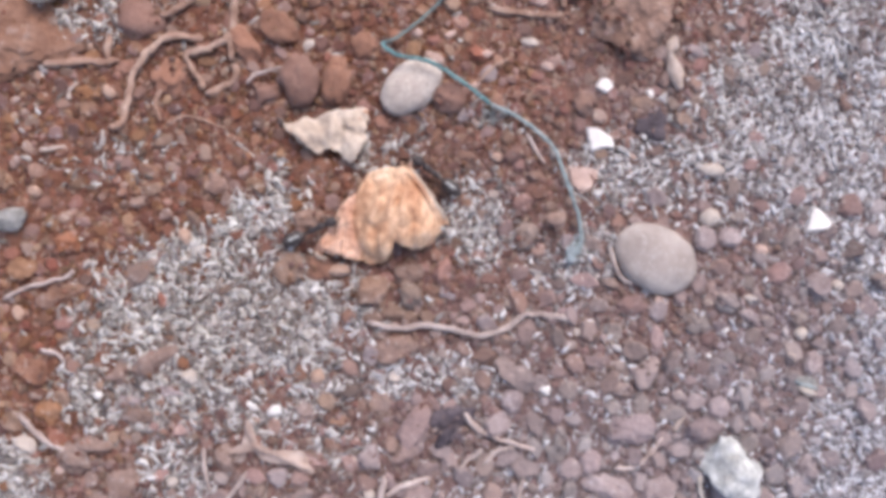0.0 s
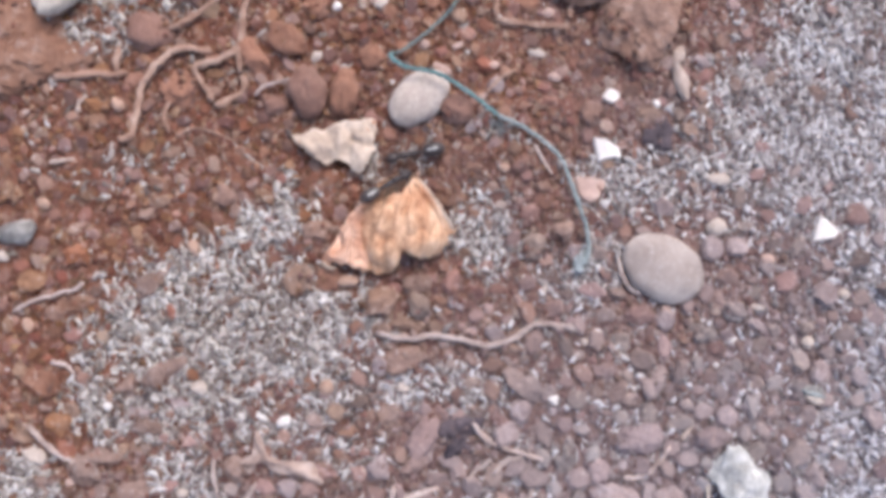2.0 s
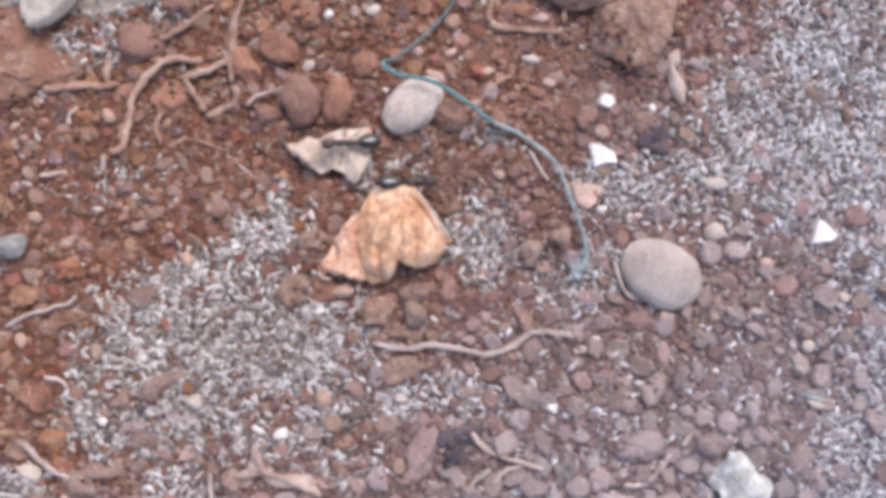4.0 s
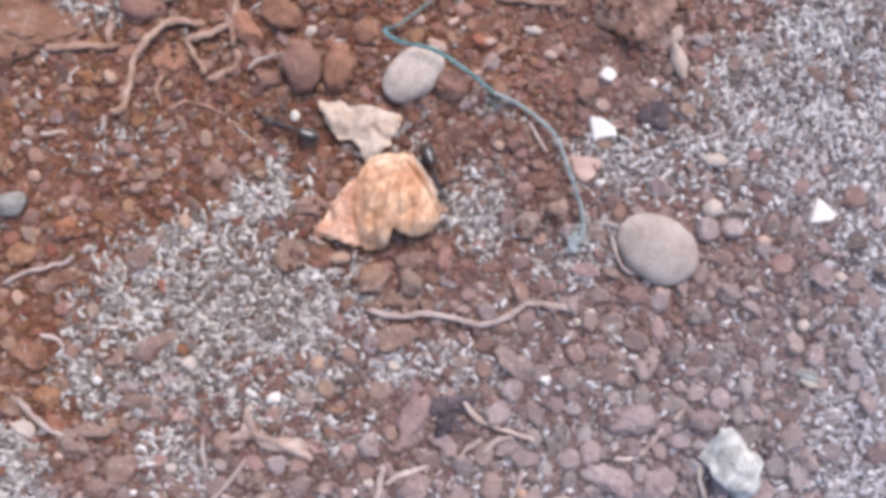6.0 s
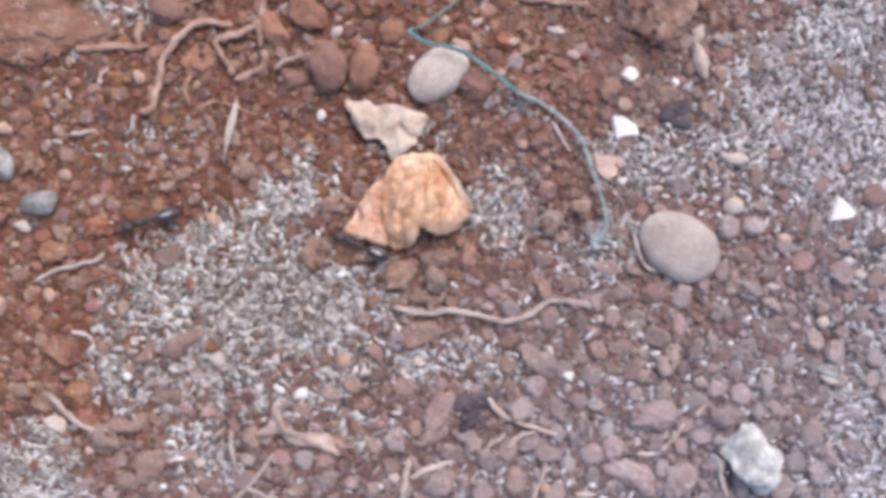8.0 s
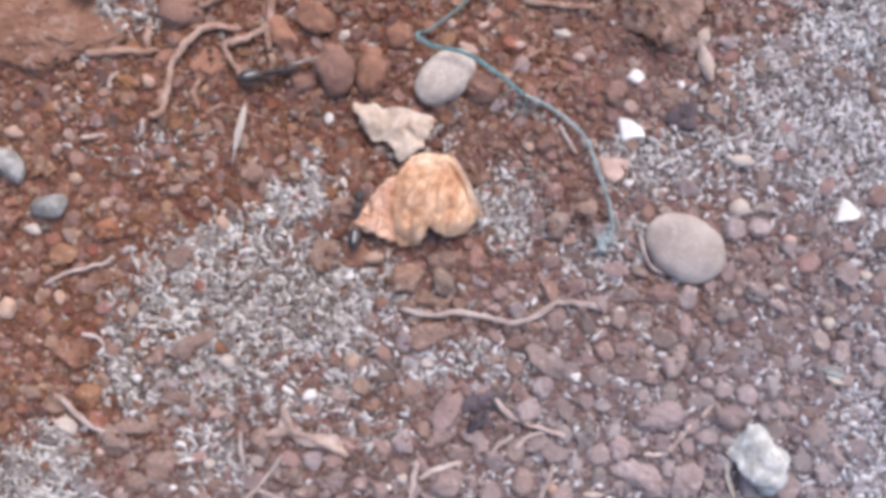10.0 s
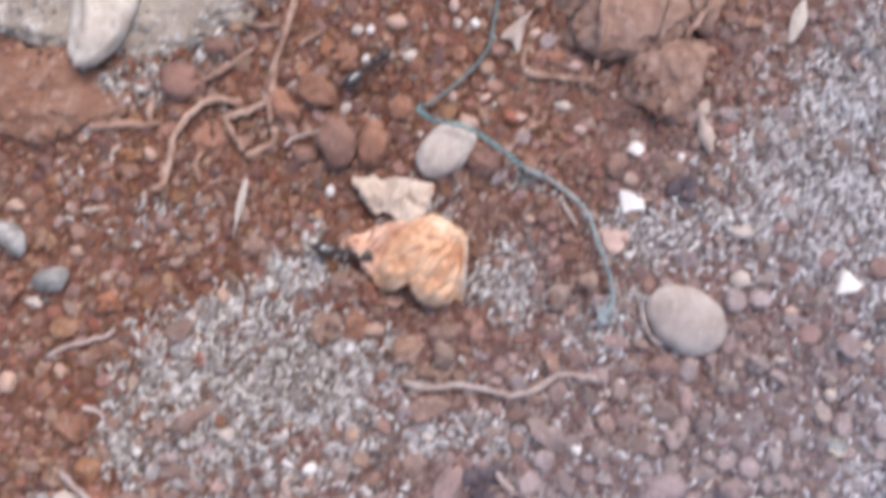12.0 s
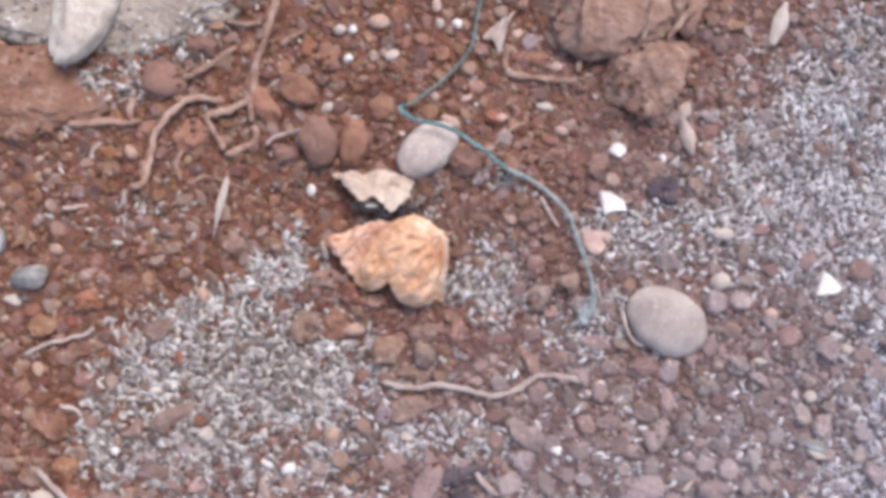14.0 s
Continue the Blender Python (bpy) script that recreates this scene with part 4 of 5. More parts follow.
rod("twig", [(-1.61, -6.33), (3.67, -7.21), (9.17, -6.90), (13.18, -7.59), (18.22, -8.58), (22.26, -7.97), (24.79, -6.25), (27.53, -4.94), (31.40, -5.33), (35.08, -5.82)], 0.72, M_TWIG, "wavy bleached tan twig lying on soil", "twig", lift=1.0, taper=0.0)
rod("twig", [(-63.70, -2.04), (-60.60, -0.37), (-56.35, 0.92), (-53.31, 1.82), (-51.80, 3.00)], 0.5, M_TWIG, "slim bleached tan twig", "twig", lift=0.9)
rod("twig", [(-60.73, -21.43), (-58.04, -24.34), (-54.97, -26.58), (-52.38, -28.24)], 0.65, M_TWIG, "short straight tan twig", "twig", lift=0.8)
rod("twig", [(-22.24, -31.95), (-24.92, -36.03), (-27.99, -39.13), (-31.34, -41.81)], 0.6, M_TWIG, "slanting tan twig on soil", "twig", lift=0.8)
rod("twig", [(-26.55, -37.97), (-23.62, -39.17), (-20.99, -40.17)], 0.6, M_TWIG, "short tan twig on soil", "twig", lift=0.8)
rod("twig", [(-29.57, -27.21), (-29.23, -32.09), (-28.41, -35.51)], 0.5, M_TWIG, "thin upright tan stalk", "twig", lift=0.6)
rod("twig", [(1.54, -33.11), (0.97, -37.45), (0.21, -42.66)], 0.7, M_TWIG, "forked pale twig among clods", "twig", lift=0.9, branches=[([(1.96, -36.67), (4.53, -34.91), (9.90, -33.67)], 0.55)])
rod("twig", [(26.17, -33.80), (24.57, -38.27), (22.16, -42.42)], 0.6, M_TWIG, "slim pale twig among clods", "twig", lift=0.9)
rod("twig", [(15.55, -22.27), (17.27, -24.67), (20.80, -26.48), (24.84, -28.00), (28.90, -29.23)], 0.65, M_TWIG, "brown and tan broken twig", "twig", lift=1.2)
rod("twig", [(14.29, -33.21), (16.09, -30.64), (18.90, -28.67)], 0.55, M_TWIG, "short curved pale twig", "twig", lift=1.2)
rod("twig", [(18.80, -31.25), (21.51, -28.98), (24.14, -28.30)], 0.6, M_TWIG, "short pale twig across clods", "twig", lift=2.0)
rod("twig", [(42.14, -32.42), (45.94, -32.15), (48.61, -30.15), (50.89, -26.94)], 0.55, M_TWIG, "curved grey-tan twig on soil", "twig", lift=1.0)
rod("twig", [(52.75, -25.84), (55.24, -23.32)], 0.5, M_CHAFF, "short straw splinter on soil", "twig", lift=1.0)
rod("twig", [(42.16, 6.59), (42.57, 3.54), (44.12, 1.21), (45.77, 0.31)], 0.6, M_TWIG, "small curled tan stalk beside the stone", "twig", lift=1.0)
rod("twig", [(26.85, 27.46), (28.60, 24.13), (30.14, 21.71)], 0.45, M_TWIG, "thin tan stalk beside the thread", "twig", lift=0.8)
rod("twig", [(18.27, 36.16), (20.30, 38.64), (23.96, 40.76)], 0.4, M_ROOT, "thin brown stalk on soil", "twig", lift=0.8)
rod("twig", [(57.90, -33.24), (58.10, -37.59), (60.78, -42.86)], 0.6, M_GREY_CHAFF, "grey stalk beside the chalk lump", "twig", lift=0.6)
rod("twig", [(-57.12, -10.58), (-54.73, -11.35), (-53.09, -12.71)], 0.5, M_TWIG, "short tan stalk on soil", "twig", lift=0.8)
rod("twig", [(-58.13, 23.82), (-55.75, 24.25), (-53.65, 24.48)], 0.45, M_CHAFF, "short pale stalk on soil", "twig", lift=0.8)
rod("twig", [(-53.20, 32.58), (-52.84, 34.37), (-51.61, 35.58)], 0.5, M_CHAFF, "short pale stalk on soil", "twig", lift=0.6)


def blade(bm, length, width, thick=0.25, bow=0.4, seed=0.0, twist=0.0, tail=0.0):
    """A thin husk, pointed at both ends, along x (mm); tail: how much its far half is drawn out thin."""
    n, m, top = 18, 5, []
    for side in (1, -1):
        grid = []
        for i in range(n + 1):
            u = i / n
            w = width / 2 * (math.sin(math.pi * min(1, u * 0.96 + 0.03)) ** 0.6) * (0.92 + 0.08 * math.sin(u * 9 + seed)) * (1 - tail * min(1.0, max(0.0, u * 2 - 0.7)))
            row = []
            for j in range(m):
                s = 2 * j / (m - 1) - 1
                x, y = (u - 0.5) * length, s * w + 0.10 * math.sin(u * 4 + seed)
                z = bow * (1 - s * s) + 0.3 * math.sin(u * 3.1) + twist * s * (u - 0.5) + side * thick / 2 * (1 - 0.8 * abs(s) ** 4)
                row.append(bm.verts.new((x * K, y * K, z * K)))
            grid.append(row)
        top.append(grid)
    a, b = top
    for i in range(n):
        for j in range(m - 1):
            bm.faces.new((a[i][j], a[i + 1][j], a[i + 1][j + 1], a[i][j + 1]))
            bm.faces.new((b[i][j], b[i][j + 1], b[i + 1][j + 1], b[i + 1][j]))
        for j, flip in ((0, False), (m - 1, True)):
            q = (a[i][j], b[i][j], b[i + 1][j], a[i + 1][j])
            bm.faces.new(tuple(reversed(q)) if flip else q)
    for i in (0, n):
        for j in range(m - 1):
            q = (a[i][j], a[i][j + 1], b[i][j + 1], b[i][j])
            bm.faces.new(q if i == 0 else tuple(reversed(q)))


def husk(name, x, y, length, width, angle, mat, label, z=0.6, **more):
    bm = bmesh.new()
    blade(bm, length, width, seed=x, **more)
    ob = link_mesh(name, bm, mat)
    ob.matrix_basis = pose(x * K, y * K, (height(x, y) + z) * K, 4, -3, angle)
    return tagged(ob, label, "chaff")


husk("seed_husk", 53.92, 38.87, 7.4, 3.0, 105, M_CHAFF, "pointed tan seed husk", thick=0.9, bow=0.7)
husk("seed_husk", 71.79, 60.46, 8.6, 3.2, 72, M_GREY_CHAFF, "pale grey pointed leaf sliver", thick=0.3, bow=0.6)
husk("leaf_flake", 53.63, 43.67, 3.6, 2.6, 60, M_CHAFF, "small tan flake of husk", thick=0.4)
husk("leaf_flake", -6.34, 2.81, 3.8, 2.5, 5, M_TAN, "small curled tan flake of leaf", z=0.6, thick=0.3, bow=0.8)
husk("straw_flake", 78.05, -19.11, 3.6, 1.6, -20, M_GREY_CHAFF, "tiny grey straw flake", thick=0.25)
husk("straw_flake", 77.79, -18.00, 4.6, 1.2, -18, M_FRAY, "tiny bluish flake of thread", thick=0.25)

sliver_bm = bmesh.new()
blade(sliver_bm, 11.0, 1.8, thick=0.25, bow=0.35, seed=2.0, twist=0.5, tail=0.75)
sliver = tagged(link_mesh("straw_sliver", sliver_bm, M_GREY_CHAFF), "pale grey straw sliver that an ant pushes over", "chaff")

# ---------------------------------------------------------------- the teal thread
def make_thread():
    bm = bmesh.new()
    xyz = [(16.30, 72.34, 1.6), (15.91, 65.01, 1.6), (14.90, 58.74, 1.8), (13.99, 54.36, 2.0), (11.44, 50.59, 1.8), (7.08, 46.49, 1.7), (3.31, 43.55, 2.5),
           (1.20, 42.49, 3.2), (3.66, 40.24, 4.6), (8.38, 39.04, 5.8), (11.65, 37.76, 5.2), (16.58, 34.77, 3.8), (20.36, 32.13, 2.6), (24.18, 30.58, 2.0),
           (28.69, 27.47, 2.0), (31.77, 24.24, 2.2), (33.29, 19.91, 2.6), (34.73, 15.92, 2.4), (36.15, 11.87, 1.8), (36.46, 7.81, 1.4), (35.43, 5.57, 1.2)]
    line = spline(xyz, 10)
    strands = []
    for s in range(3):
        strand = []
        for i, c in enumerate(line):
            a = i * 0.42 + s * math.tau / 3
            d = (line[min(i + 1, len(line) - 1)] - line[max(i - 1, 0)]).normalized()
            side = d.cross(Vector((0, 0, 1))).normalized()
            strand.append(c + side * math.cos(a) * 0.20 + Vector((0, 0, math.sin(a) * 0.18)))
        strands.append(strand)
    thing = tagged(new("thread"), "teal woven thread curving over stone and soil", "thread")
    for strand in strands:
        b = bmesh.new()
        thin, half = int(len(strand) * 0.33), int(len(strand) * 0.60)
        tube(b, strand[: thin + 1], 0.13, sides=6, rough=0.4)
        part("worn_strand", b, M_FADED, thing, "thin faded grey-green strand of the thread")
        b = bmesh.new()
        tube(b, strand[thin : half + 1], 0.20, sides=6, rough=0.25)
        part("strand", b, M_THREAD, thing)
        b = bmesh.new()
        tube(b, strand[half:], 0.22, sides=6, rough=0.45)
        part("worn_strand", b, M_WORN, thing, "faded greyish-blue worn strand")
    rng = random.Random(5)
    b = bmesh.new()
    for k in range(120):  # loose fibres at the end and where the thread is worn
        if k < 60:
            c, d = line[-1 - rng.randrange(14)] + Vector((rng.gauss(-0.6, 0.5), 0, 0)), Vector((-0.15, -1, 0))
        else:
            a = rng.uniform(0, math.tau)
            c, d = line[int(len(line) * rng.uniform(0.59, 0.65))] + Vector((rng.gauss(-0.5, 0.8), rng.gauss(-1.0, 0.8), -0.9)), Vector((math.cos(a), math.sin(a), 0)) * 0.6
        p = c + Vector((rng.gauss(0, 0.35), rng.gauss(0, 0.35), -0.1))
        e = p + d * rng.uniform(0.5, 2.4) + Vector((rng.gauss(0, 0.35), rng.gauss(0, 0.35), -0.5))
        tube(b, [p, (p + e) / 2 + Vector((0, 0, 0.15)), e], 0.07, sides=4)
    tuft = bmesh.new()
    blob(tuft, line[-1] + Vector((-0.5, 0.3, -0.3)), (0.95, 1.7, 0.4), seed=4.0, rough=0.9, sub=4, turn=Matrix.Rotation(radians(-12), 3, "Z"))
    part("tuft", tuft, M_FRAY, thing, "matted pale grey-blue end of the thread")
    tagged(part("fray", b, M_FRAY, thing, "loose pale bluish fibres of the thread"), kind="stuff")
    return thing


make_thread()

# ---------------------------------------------------------------- the two dry leaves
def closed_line(points, n):
    """n even steps along a smooth closed line through the points."""
    count, out = len(points), []
    for k in range(n):
        f = k / n * count
        i, t = int(f), f - int(f)
        a, b, c, d = (Vector(points[(i + o) % count]) for o in (-1, 0, 1, 2))
        out.append(0.5 * (2 * b + (c - a) * t + (2 * a - 5 * b + 4 * c - d) * t * t + (3 * b - a - 3 * c + d) * t ** 3))
    return out


def crumpled(name, outline, relief, mat, thick=0.22, rim=0.3, seed=0.0, centre=(0.0, 0.0)):
    """A dry leaf blade (mm): its outline, and the height of its crumpled surface over a place."""
    edge = closed_line(outline, 132)
    rings, bm = 30, bmesh.new()
    layers = []
    for side in (1, -1):
        middle = bm.verts.new((centre[0] * K, centre[1] * K, (relief(*centre) + side * thick / 2) * K))
        grid = []
        for r in range(1, rings + 1):
            f, row = r / rings, []
            for k, e in enumerate(edge):
                j = 1 + rim * 0.12 * f ** 6 * noise.noise(Vector((k * 0.31, seed, 2)))
                x, y = centre[0] + (e.x - centre[0]) * f * j, centre[1] + (e.y - centre[1]) * f * j
                row.append(bm.verts.new((x * K, y * K, (relief(x, y) + side * thick / 2 * (1 - 0.7 * f ** 8)) * K)))
            grid.append(row)
        layers.append((middle, grid))
    n = len(edge)
    for (middle, grid), up in zip(layers, (True, False)):
        for k in range(n):
            q = (middle, grid[0][k], grid[0][(k + 1) % n])
            bm.faces.new(q if up else tuple(reversed(q)))
            for r in range(rings - 1):
                q = (grid[r][k], grid[r + 1][k], grid[r + 1][(k + 1) % n], grid[r][(k + 1) % n])
                bm.faces.new(q if up else tuple(reversed(q)))
    a, b = layers[0][1][-1], layers[1][1][-1]
    for k in range(n):
        bm.faces.new((a[k], b[k], b[(k + 1) % n], a[(k + 1) % n]))
    bmesh.ops.recalc_face_normals(bm, faces=bm.faces)
    return bm


def bell(x, y, cx, cy, a, b):
    return math.exp(-(((x - cx) / a) ** 2) - ((y - cy) / b) ** 2)


def crease(v):
    """A sharp-ridged wave between -1 and 1."""
    return 1 - 2 * abs(2 * (v / math.tau % 1) - 1)


def along(x, y, line, width):
    """1 on a bent line of places, falling to 0 away from it."""
    best = 1e9
    for (ax, ay), (bx, by) in zip(line, line[1:]):
        ux, uy = bx - ax, by - ay
        t = min(1.0, max(0.0, ((x - ax) * ux + (y - ay) * uy) / (ux * ux + uy * uy)))
        best = min(best, (x - ax - t * ux) ** 2 + (y - ay - t * uy) ** 2)
    return math.exp(-best / width ** 2)


RIDGES = (((3.2, 8.2), (0.6, 4.6), (-1.6, 0.6), (-2.6, -4.0), (-2.6, -7.4)), ((3.6, 8.0), (2.0, 4.0), (1.2, 0.4), (0.4, -3.0), (0.2, -6.6)),
          ((4.2, 7.8), (4.4, 3.6), (3.6, 0.0), (3.6, -4.4)), ((4.6, 7.6), (6.2, 3.2), (6.4, -0.8), (6.6, -4.8)), ((5.0, 7.8), (8.0, 3.0), (9.2, -0.6), (9.0, -3.8)))
VALLEYS = (((2.2, 7.0), (-1.0, 3.4), (-3.4, -1.0), (-4.2, -6.0)), ((2.6, 6.0), (0.2, 1.2), (-1.2, -3.4), (-1.0, -7.0)), ((3.4, 5.2), (2.8, 0.6), (2.0, -4.4)),
           ((4.6, 5.0), (5.0, 0.6), (5.2, -4.6)), ((5.2, 6.2), (7.4, 1.8), (7.6, -4.2)), ((-1.6, 5.4), (0.2, 3.0), (1.6, 3.4)), ((3.0, 2.4), (5.2, 3.4), (6.6, 2.0)), ((-3.0, -1.6), (-1.0, -2.8), (0.6, -1.6)), ((3.4, -2.2), (5.6, -1.0), (7.4, -2.2)))


def orange_relief(x, y):
    """The domed main part of the orange leaf, pleated from its stalk outwards and crumpled across."""
    d = ((x - 2.6) / 8.6) ** 2 + ((y - 0.8) / 9.4) ** 2
    z = 0.7 + 5.6 * max(0.0, 1 - d) ** 0.8 + 1.3 * bell(x, y, -1.4, -6.0, 2.6, 2.2) + 1.0 * bell(x, y, 8.0, -3.2, 2.6, 2.0)
    wx, wy = x + 0.7 * noise.noise(Vector((x * 0.35, y * 0.35, 2))), y + 0.7 * noise.noise(Vector((x * 0.35, y * 0.35, 7)))
    z += sum(0.55 * along(wx, wy, line, 0.8) for line in RIDGES) - sum(0.40 * along(wx, wy, line, 0.55) for line in VALLEYS)
    z -= 1.1 * along(x, y, ((4.4, 6.8), (7.2, 3.0), (10.2, -1.4)), 0.55)
    z += 0.2 * crease(wx * 1.3 - wy * 0.8) * noise.noise(Vector((x * 0.3, y * 0.3, 12))) + 0.4 * noise.noise(Vector((x * 0.36, y * 0.36, 5))) + 0.12 * noise.noise(Vector((x * 1.3, y * 1.3, 9)))
    return max(0.25, z)


def lobe_relief(x, y):
    """The curled side lobe, which runs in under the main part."""
    z = 1.3 + 2.0 * along(x, y, ((-5.2, 2.6), (-6.8, -1.4), (-7.6, -5.6)), 1.9) + 1.6 * bell(x, y, -10.0, -5.2, 1.4, 1.4)
    z -= 0.9 * along(x, y, ((-8.8, -1.6), (-8.4, -3.4), (-9.4, -5.0)), 0.5) + 0.6 * along(x, y, ((-6.4, -1.0), (-6.6, -6.8)), 0.5)
    z += 0.4 * noise.noise(Vector((x * 0.5, y * 0.5, 3))) + 0.25 * noise.noise(Vector((x * 1.2, y * 1.2, 7)))
    return max(0.25, z)


def cream_relief(x, y):
    """Bent up along the middle, with a bulge at the torn lower corner."""
    z = 0.9 + 1.4 * bell(x, y, 1.8, 0.6, 4.6, 3.0) + 1.3 * bell(x, y, 3.4, -3.4, 1.7, 2.2) + 1.2 * bell(x, y, -5.4, -0.4, 2.4, 2.0)
    z -= 0.4 * along(x, y, ((-3.6, 2.4), (-2.2, 0.0), (-2.6, -3.6)), 0.7) + 0.5 * along(x, y, ((0.4, 3.0), (1.4, 0.6), (0.6, -3.6)), 0.6) + 0.6 * along(x, y, ((1.6, 0.4), (3.4, -0.6), (5.6, -0.4)), 0.6)
    z += 0.5 * along(x, y, ((-0.8, 2.6), (-0.6, -0.6), (-1.0, -3.0)), 0.7) + 0.5 * along(x, y, ((-8.0, 0.4), (-4.6, -2.6)), 0.6)
    z += 0.5 * noise.noise(Vector((x * 0.4, y * 0.4, 15))) + 0.2 * noise.noise(Vector((x, y, 19)))
    return max(0.25, z)


def make_orange_leaf():
    thing = tagged(new("dry_leaf"), "crumpled orange-brown dry leaf dragged about by an ant", "leaf")
    outline = ((-4.4, 3.0), (-2.0, 3.8), (0.4, 4.6), (2.8, 6.0), (4.3, 8.3), (4.9, 8.6), (6.3, 6.8), (8.2, 4.2), (10.0, 1.7), (11.9, -0.9),
               (10.8, -1.6), (10.3, -3.0), (9.0, -4.9), (7.2, -5.6), (5.2, -5.9), (3.4, -5.2), (2.3, -4.6), (1.8, -6.4), (0.8, -7.8), (-0.6, -8.4), (-2.8, -8.2), (-4.8, -7.4), (-5.3, -4.2), (-4.8, -0.6))
    part("blade", crumpled("blade", outline, orange_relief, M_LEAF, seed=3.0, rim=0.7, centre=(2.0, 0.5)), M_LEAF, thing)
    # the top of the blade, which an ant bends back
    top = ((-4.5, 2.7), (-2.0, 3.4), (0.5, 4.2), (3.0, 5.6), (4.4, 8.0), (4.0, 8.6), (2.6, 8.3), (0.8, 8.4), (-2.0, 7.6), (-3.3, 5.7), (-4.2, 3.9))
    flap = part("flap", crumpled("flap", top, lambda x, y: orange_relief(x, y) + 0.08, M_LEAF, seed=4.0, rim=0.5, centre=(-0.2, 6.0)), M_LEAF, thing)
    side = ((-11.6, -6.4), (-11.0, -4.7), (-9.7, -3.2), (-8.6, -0.9), (-6.8, 1.8), (-4.9, 3.5), (-3.0, 4.6), (-2.6, 1.0), (-2.8, -3.0), (-3.6, -7.0), (-5.4, -7.5), (-7.2, -6.8), (-8.6, -6.9), (-9.6, -6.3), (-10.8, -7.1))
    part("lobe", crumpled("lobe", side, lobe_relief, M_LEAF_BROWN, seed=5.0, rim=0.9, centre=(-6.4, -2.6)), M_LEAF_BROWN, thing, "peach-brown curled side lobe")
    for line in RIDGES:  # ribs that fan out from the stalk
        b = bmesh.new()
        pts = [q for q in spline([(x, y, 0) for x, y in line], 5) if q.y < 2.7 + 0.56 * (q.x + 4.4)]
        tube(b, [Vector((q.x, q.y, orange_relief(q.x, q.y) + 0.02)) for q in pts], 0.22, sides=6, taper=0.6, rough=0.8, flat=0.5)
        part("vein", b, M_VEIN, thing, "darker raised leaf vein")
    b = bmesh.new()
    tip = [Vector((x, y, lobe_relief(x, y) + 0.1)) for x, y in ((-11.3, -6.3), (-10.9, -7.0), (-10.2, -7.3), (-9.3, -7.5))]
    tube(b, spline(tip, 4), 0.32, sides=7, rough=0.5, flat=0.6)
    part("curled_tip", b, M_CREAM, thing, "whitish curled tip of the side lobe")
    b = bmesh.new()
    rim = [Vector((x, y, orange_relief(x, y) + 0.15)) for x, y in ((5.2, 7.9), (6.3, 6.5), (7.3, 5.2), (8.1, 4.0), (9.1, 2.7), (10.0, 1.4), (11.5, -0.8))]
    tube(b, spline(rim, 4), 0.34, sides=7, rough=0.5, flat=0.7)
    part("curled_edge", b, M_CREAM, thing, "pale rolled edge of the leaf")
    b = bmesh.new()
    tube(b, spline([Vector((4.6, 8.2, orange_relief(4.6, 8.2))), Vector((5.2, 9.0, 2.6)), Vector((5.4, 9.6, 2.4))], 4), 0.4, sides=6, rough=0.4)
    part("stalk", b, M_ROOT, thing, "broken stub of leaf stalk")
    return thing, flap


def make_cream_leaf():
    thing = tagged(new("dry_leaf"), "cream-coloured torn piece of dry leaf with curled edges", "leaf")
    outline = ((-9.2, 1.2), (-7.2, 1.5), (-5.5, 2.6), (-3.6, 2.3), (-1.4, 3.4), (1.6, 3.9), (4.0, 4.2), (5.7, 4.0), (5.5, 1.4), (5.4, -1.2), (4.4, -3.5), (2.9, -5.4), (1.6, -5.0), (0.8, -3.7), (-1.3, -3.1), (-2.9, -3.8), (-5.2, -2.8), (-7.4, -0.9))
    part("blade", crumpled("blade", outline, cream_relief, M_CREAM, seed=8.0, rim=0.8), M_CREAM, thing)
    for x, y, r in ((4.2, 2.2, 0.35), (-7.6, 0.0, 0.30), (5.2, 3.5, 0.55)):
        b = bmesh.new()
        blob(b, (x, y, cream_relief(x, y) + 0.02), (r, r * 0.7, 0.12), seed=x, sub=2)
        part("spot", b, M_VEIN, thing, "small brown stain")
    return thing


def make_leaf_flake(x, y):
    """A torn triangular flake of leaf with its stalk upwards."""
    def relief(u, v):
        return max(0.2, 0.5 + 1.0 * bell(u - 0.4 * v, 0, 0.2, 0, 1.0, 9) + 0.3 * noise.noise(Vector((u * 0.6, v * 0.6, 31))))
    outline = ((3.4, 4.4), (2.2, 3.2), (0.4, 2.0), (-1.8, 0.4), (-2.7, -1.0), (-1.0, -1.4), (-0.3, -2.4), (0.4, -3.7), (1.1, -2.0), (1.7, 0.8), (2.5, 3.0))
    ob = link_mesh("leaf_flake", crumpled("leaf_flake", outline, relief, M_CHAFF, seed=2.0, rim=0.4, centre=(0.6, -0.2)), M_CHAFF)
    ob.matrix_basis = pose(x * K, y * K, (height(x, y) + 0.5) * K, 3, -4, 0)
    return tagged(ob, "torn pinkish-tan flake of dry leaf by the thread", "leaf")


make_leaf_flake(18.96, 57.31)


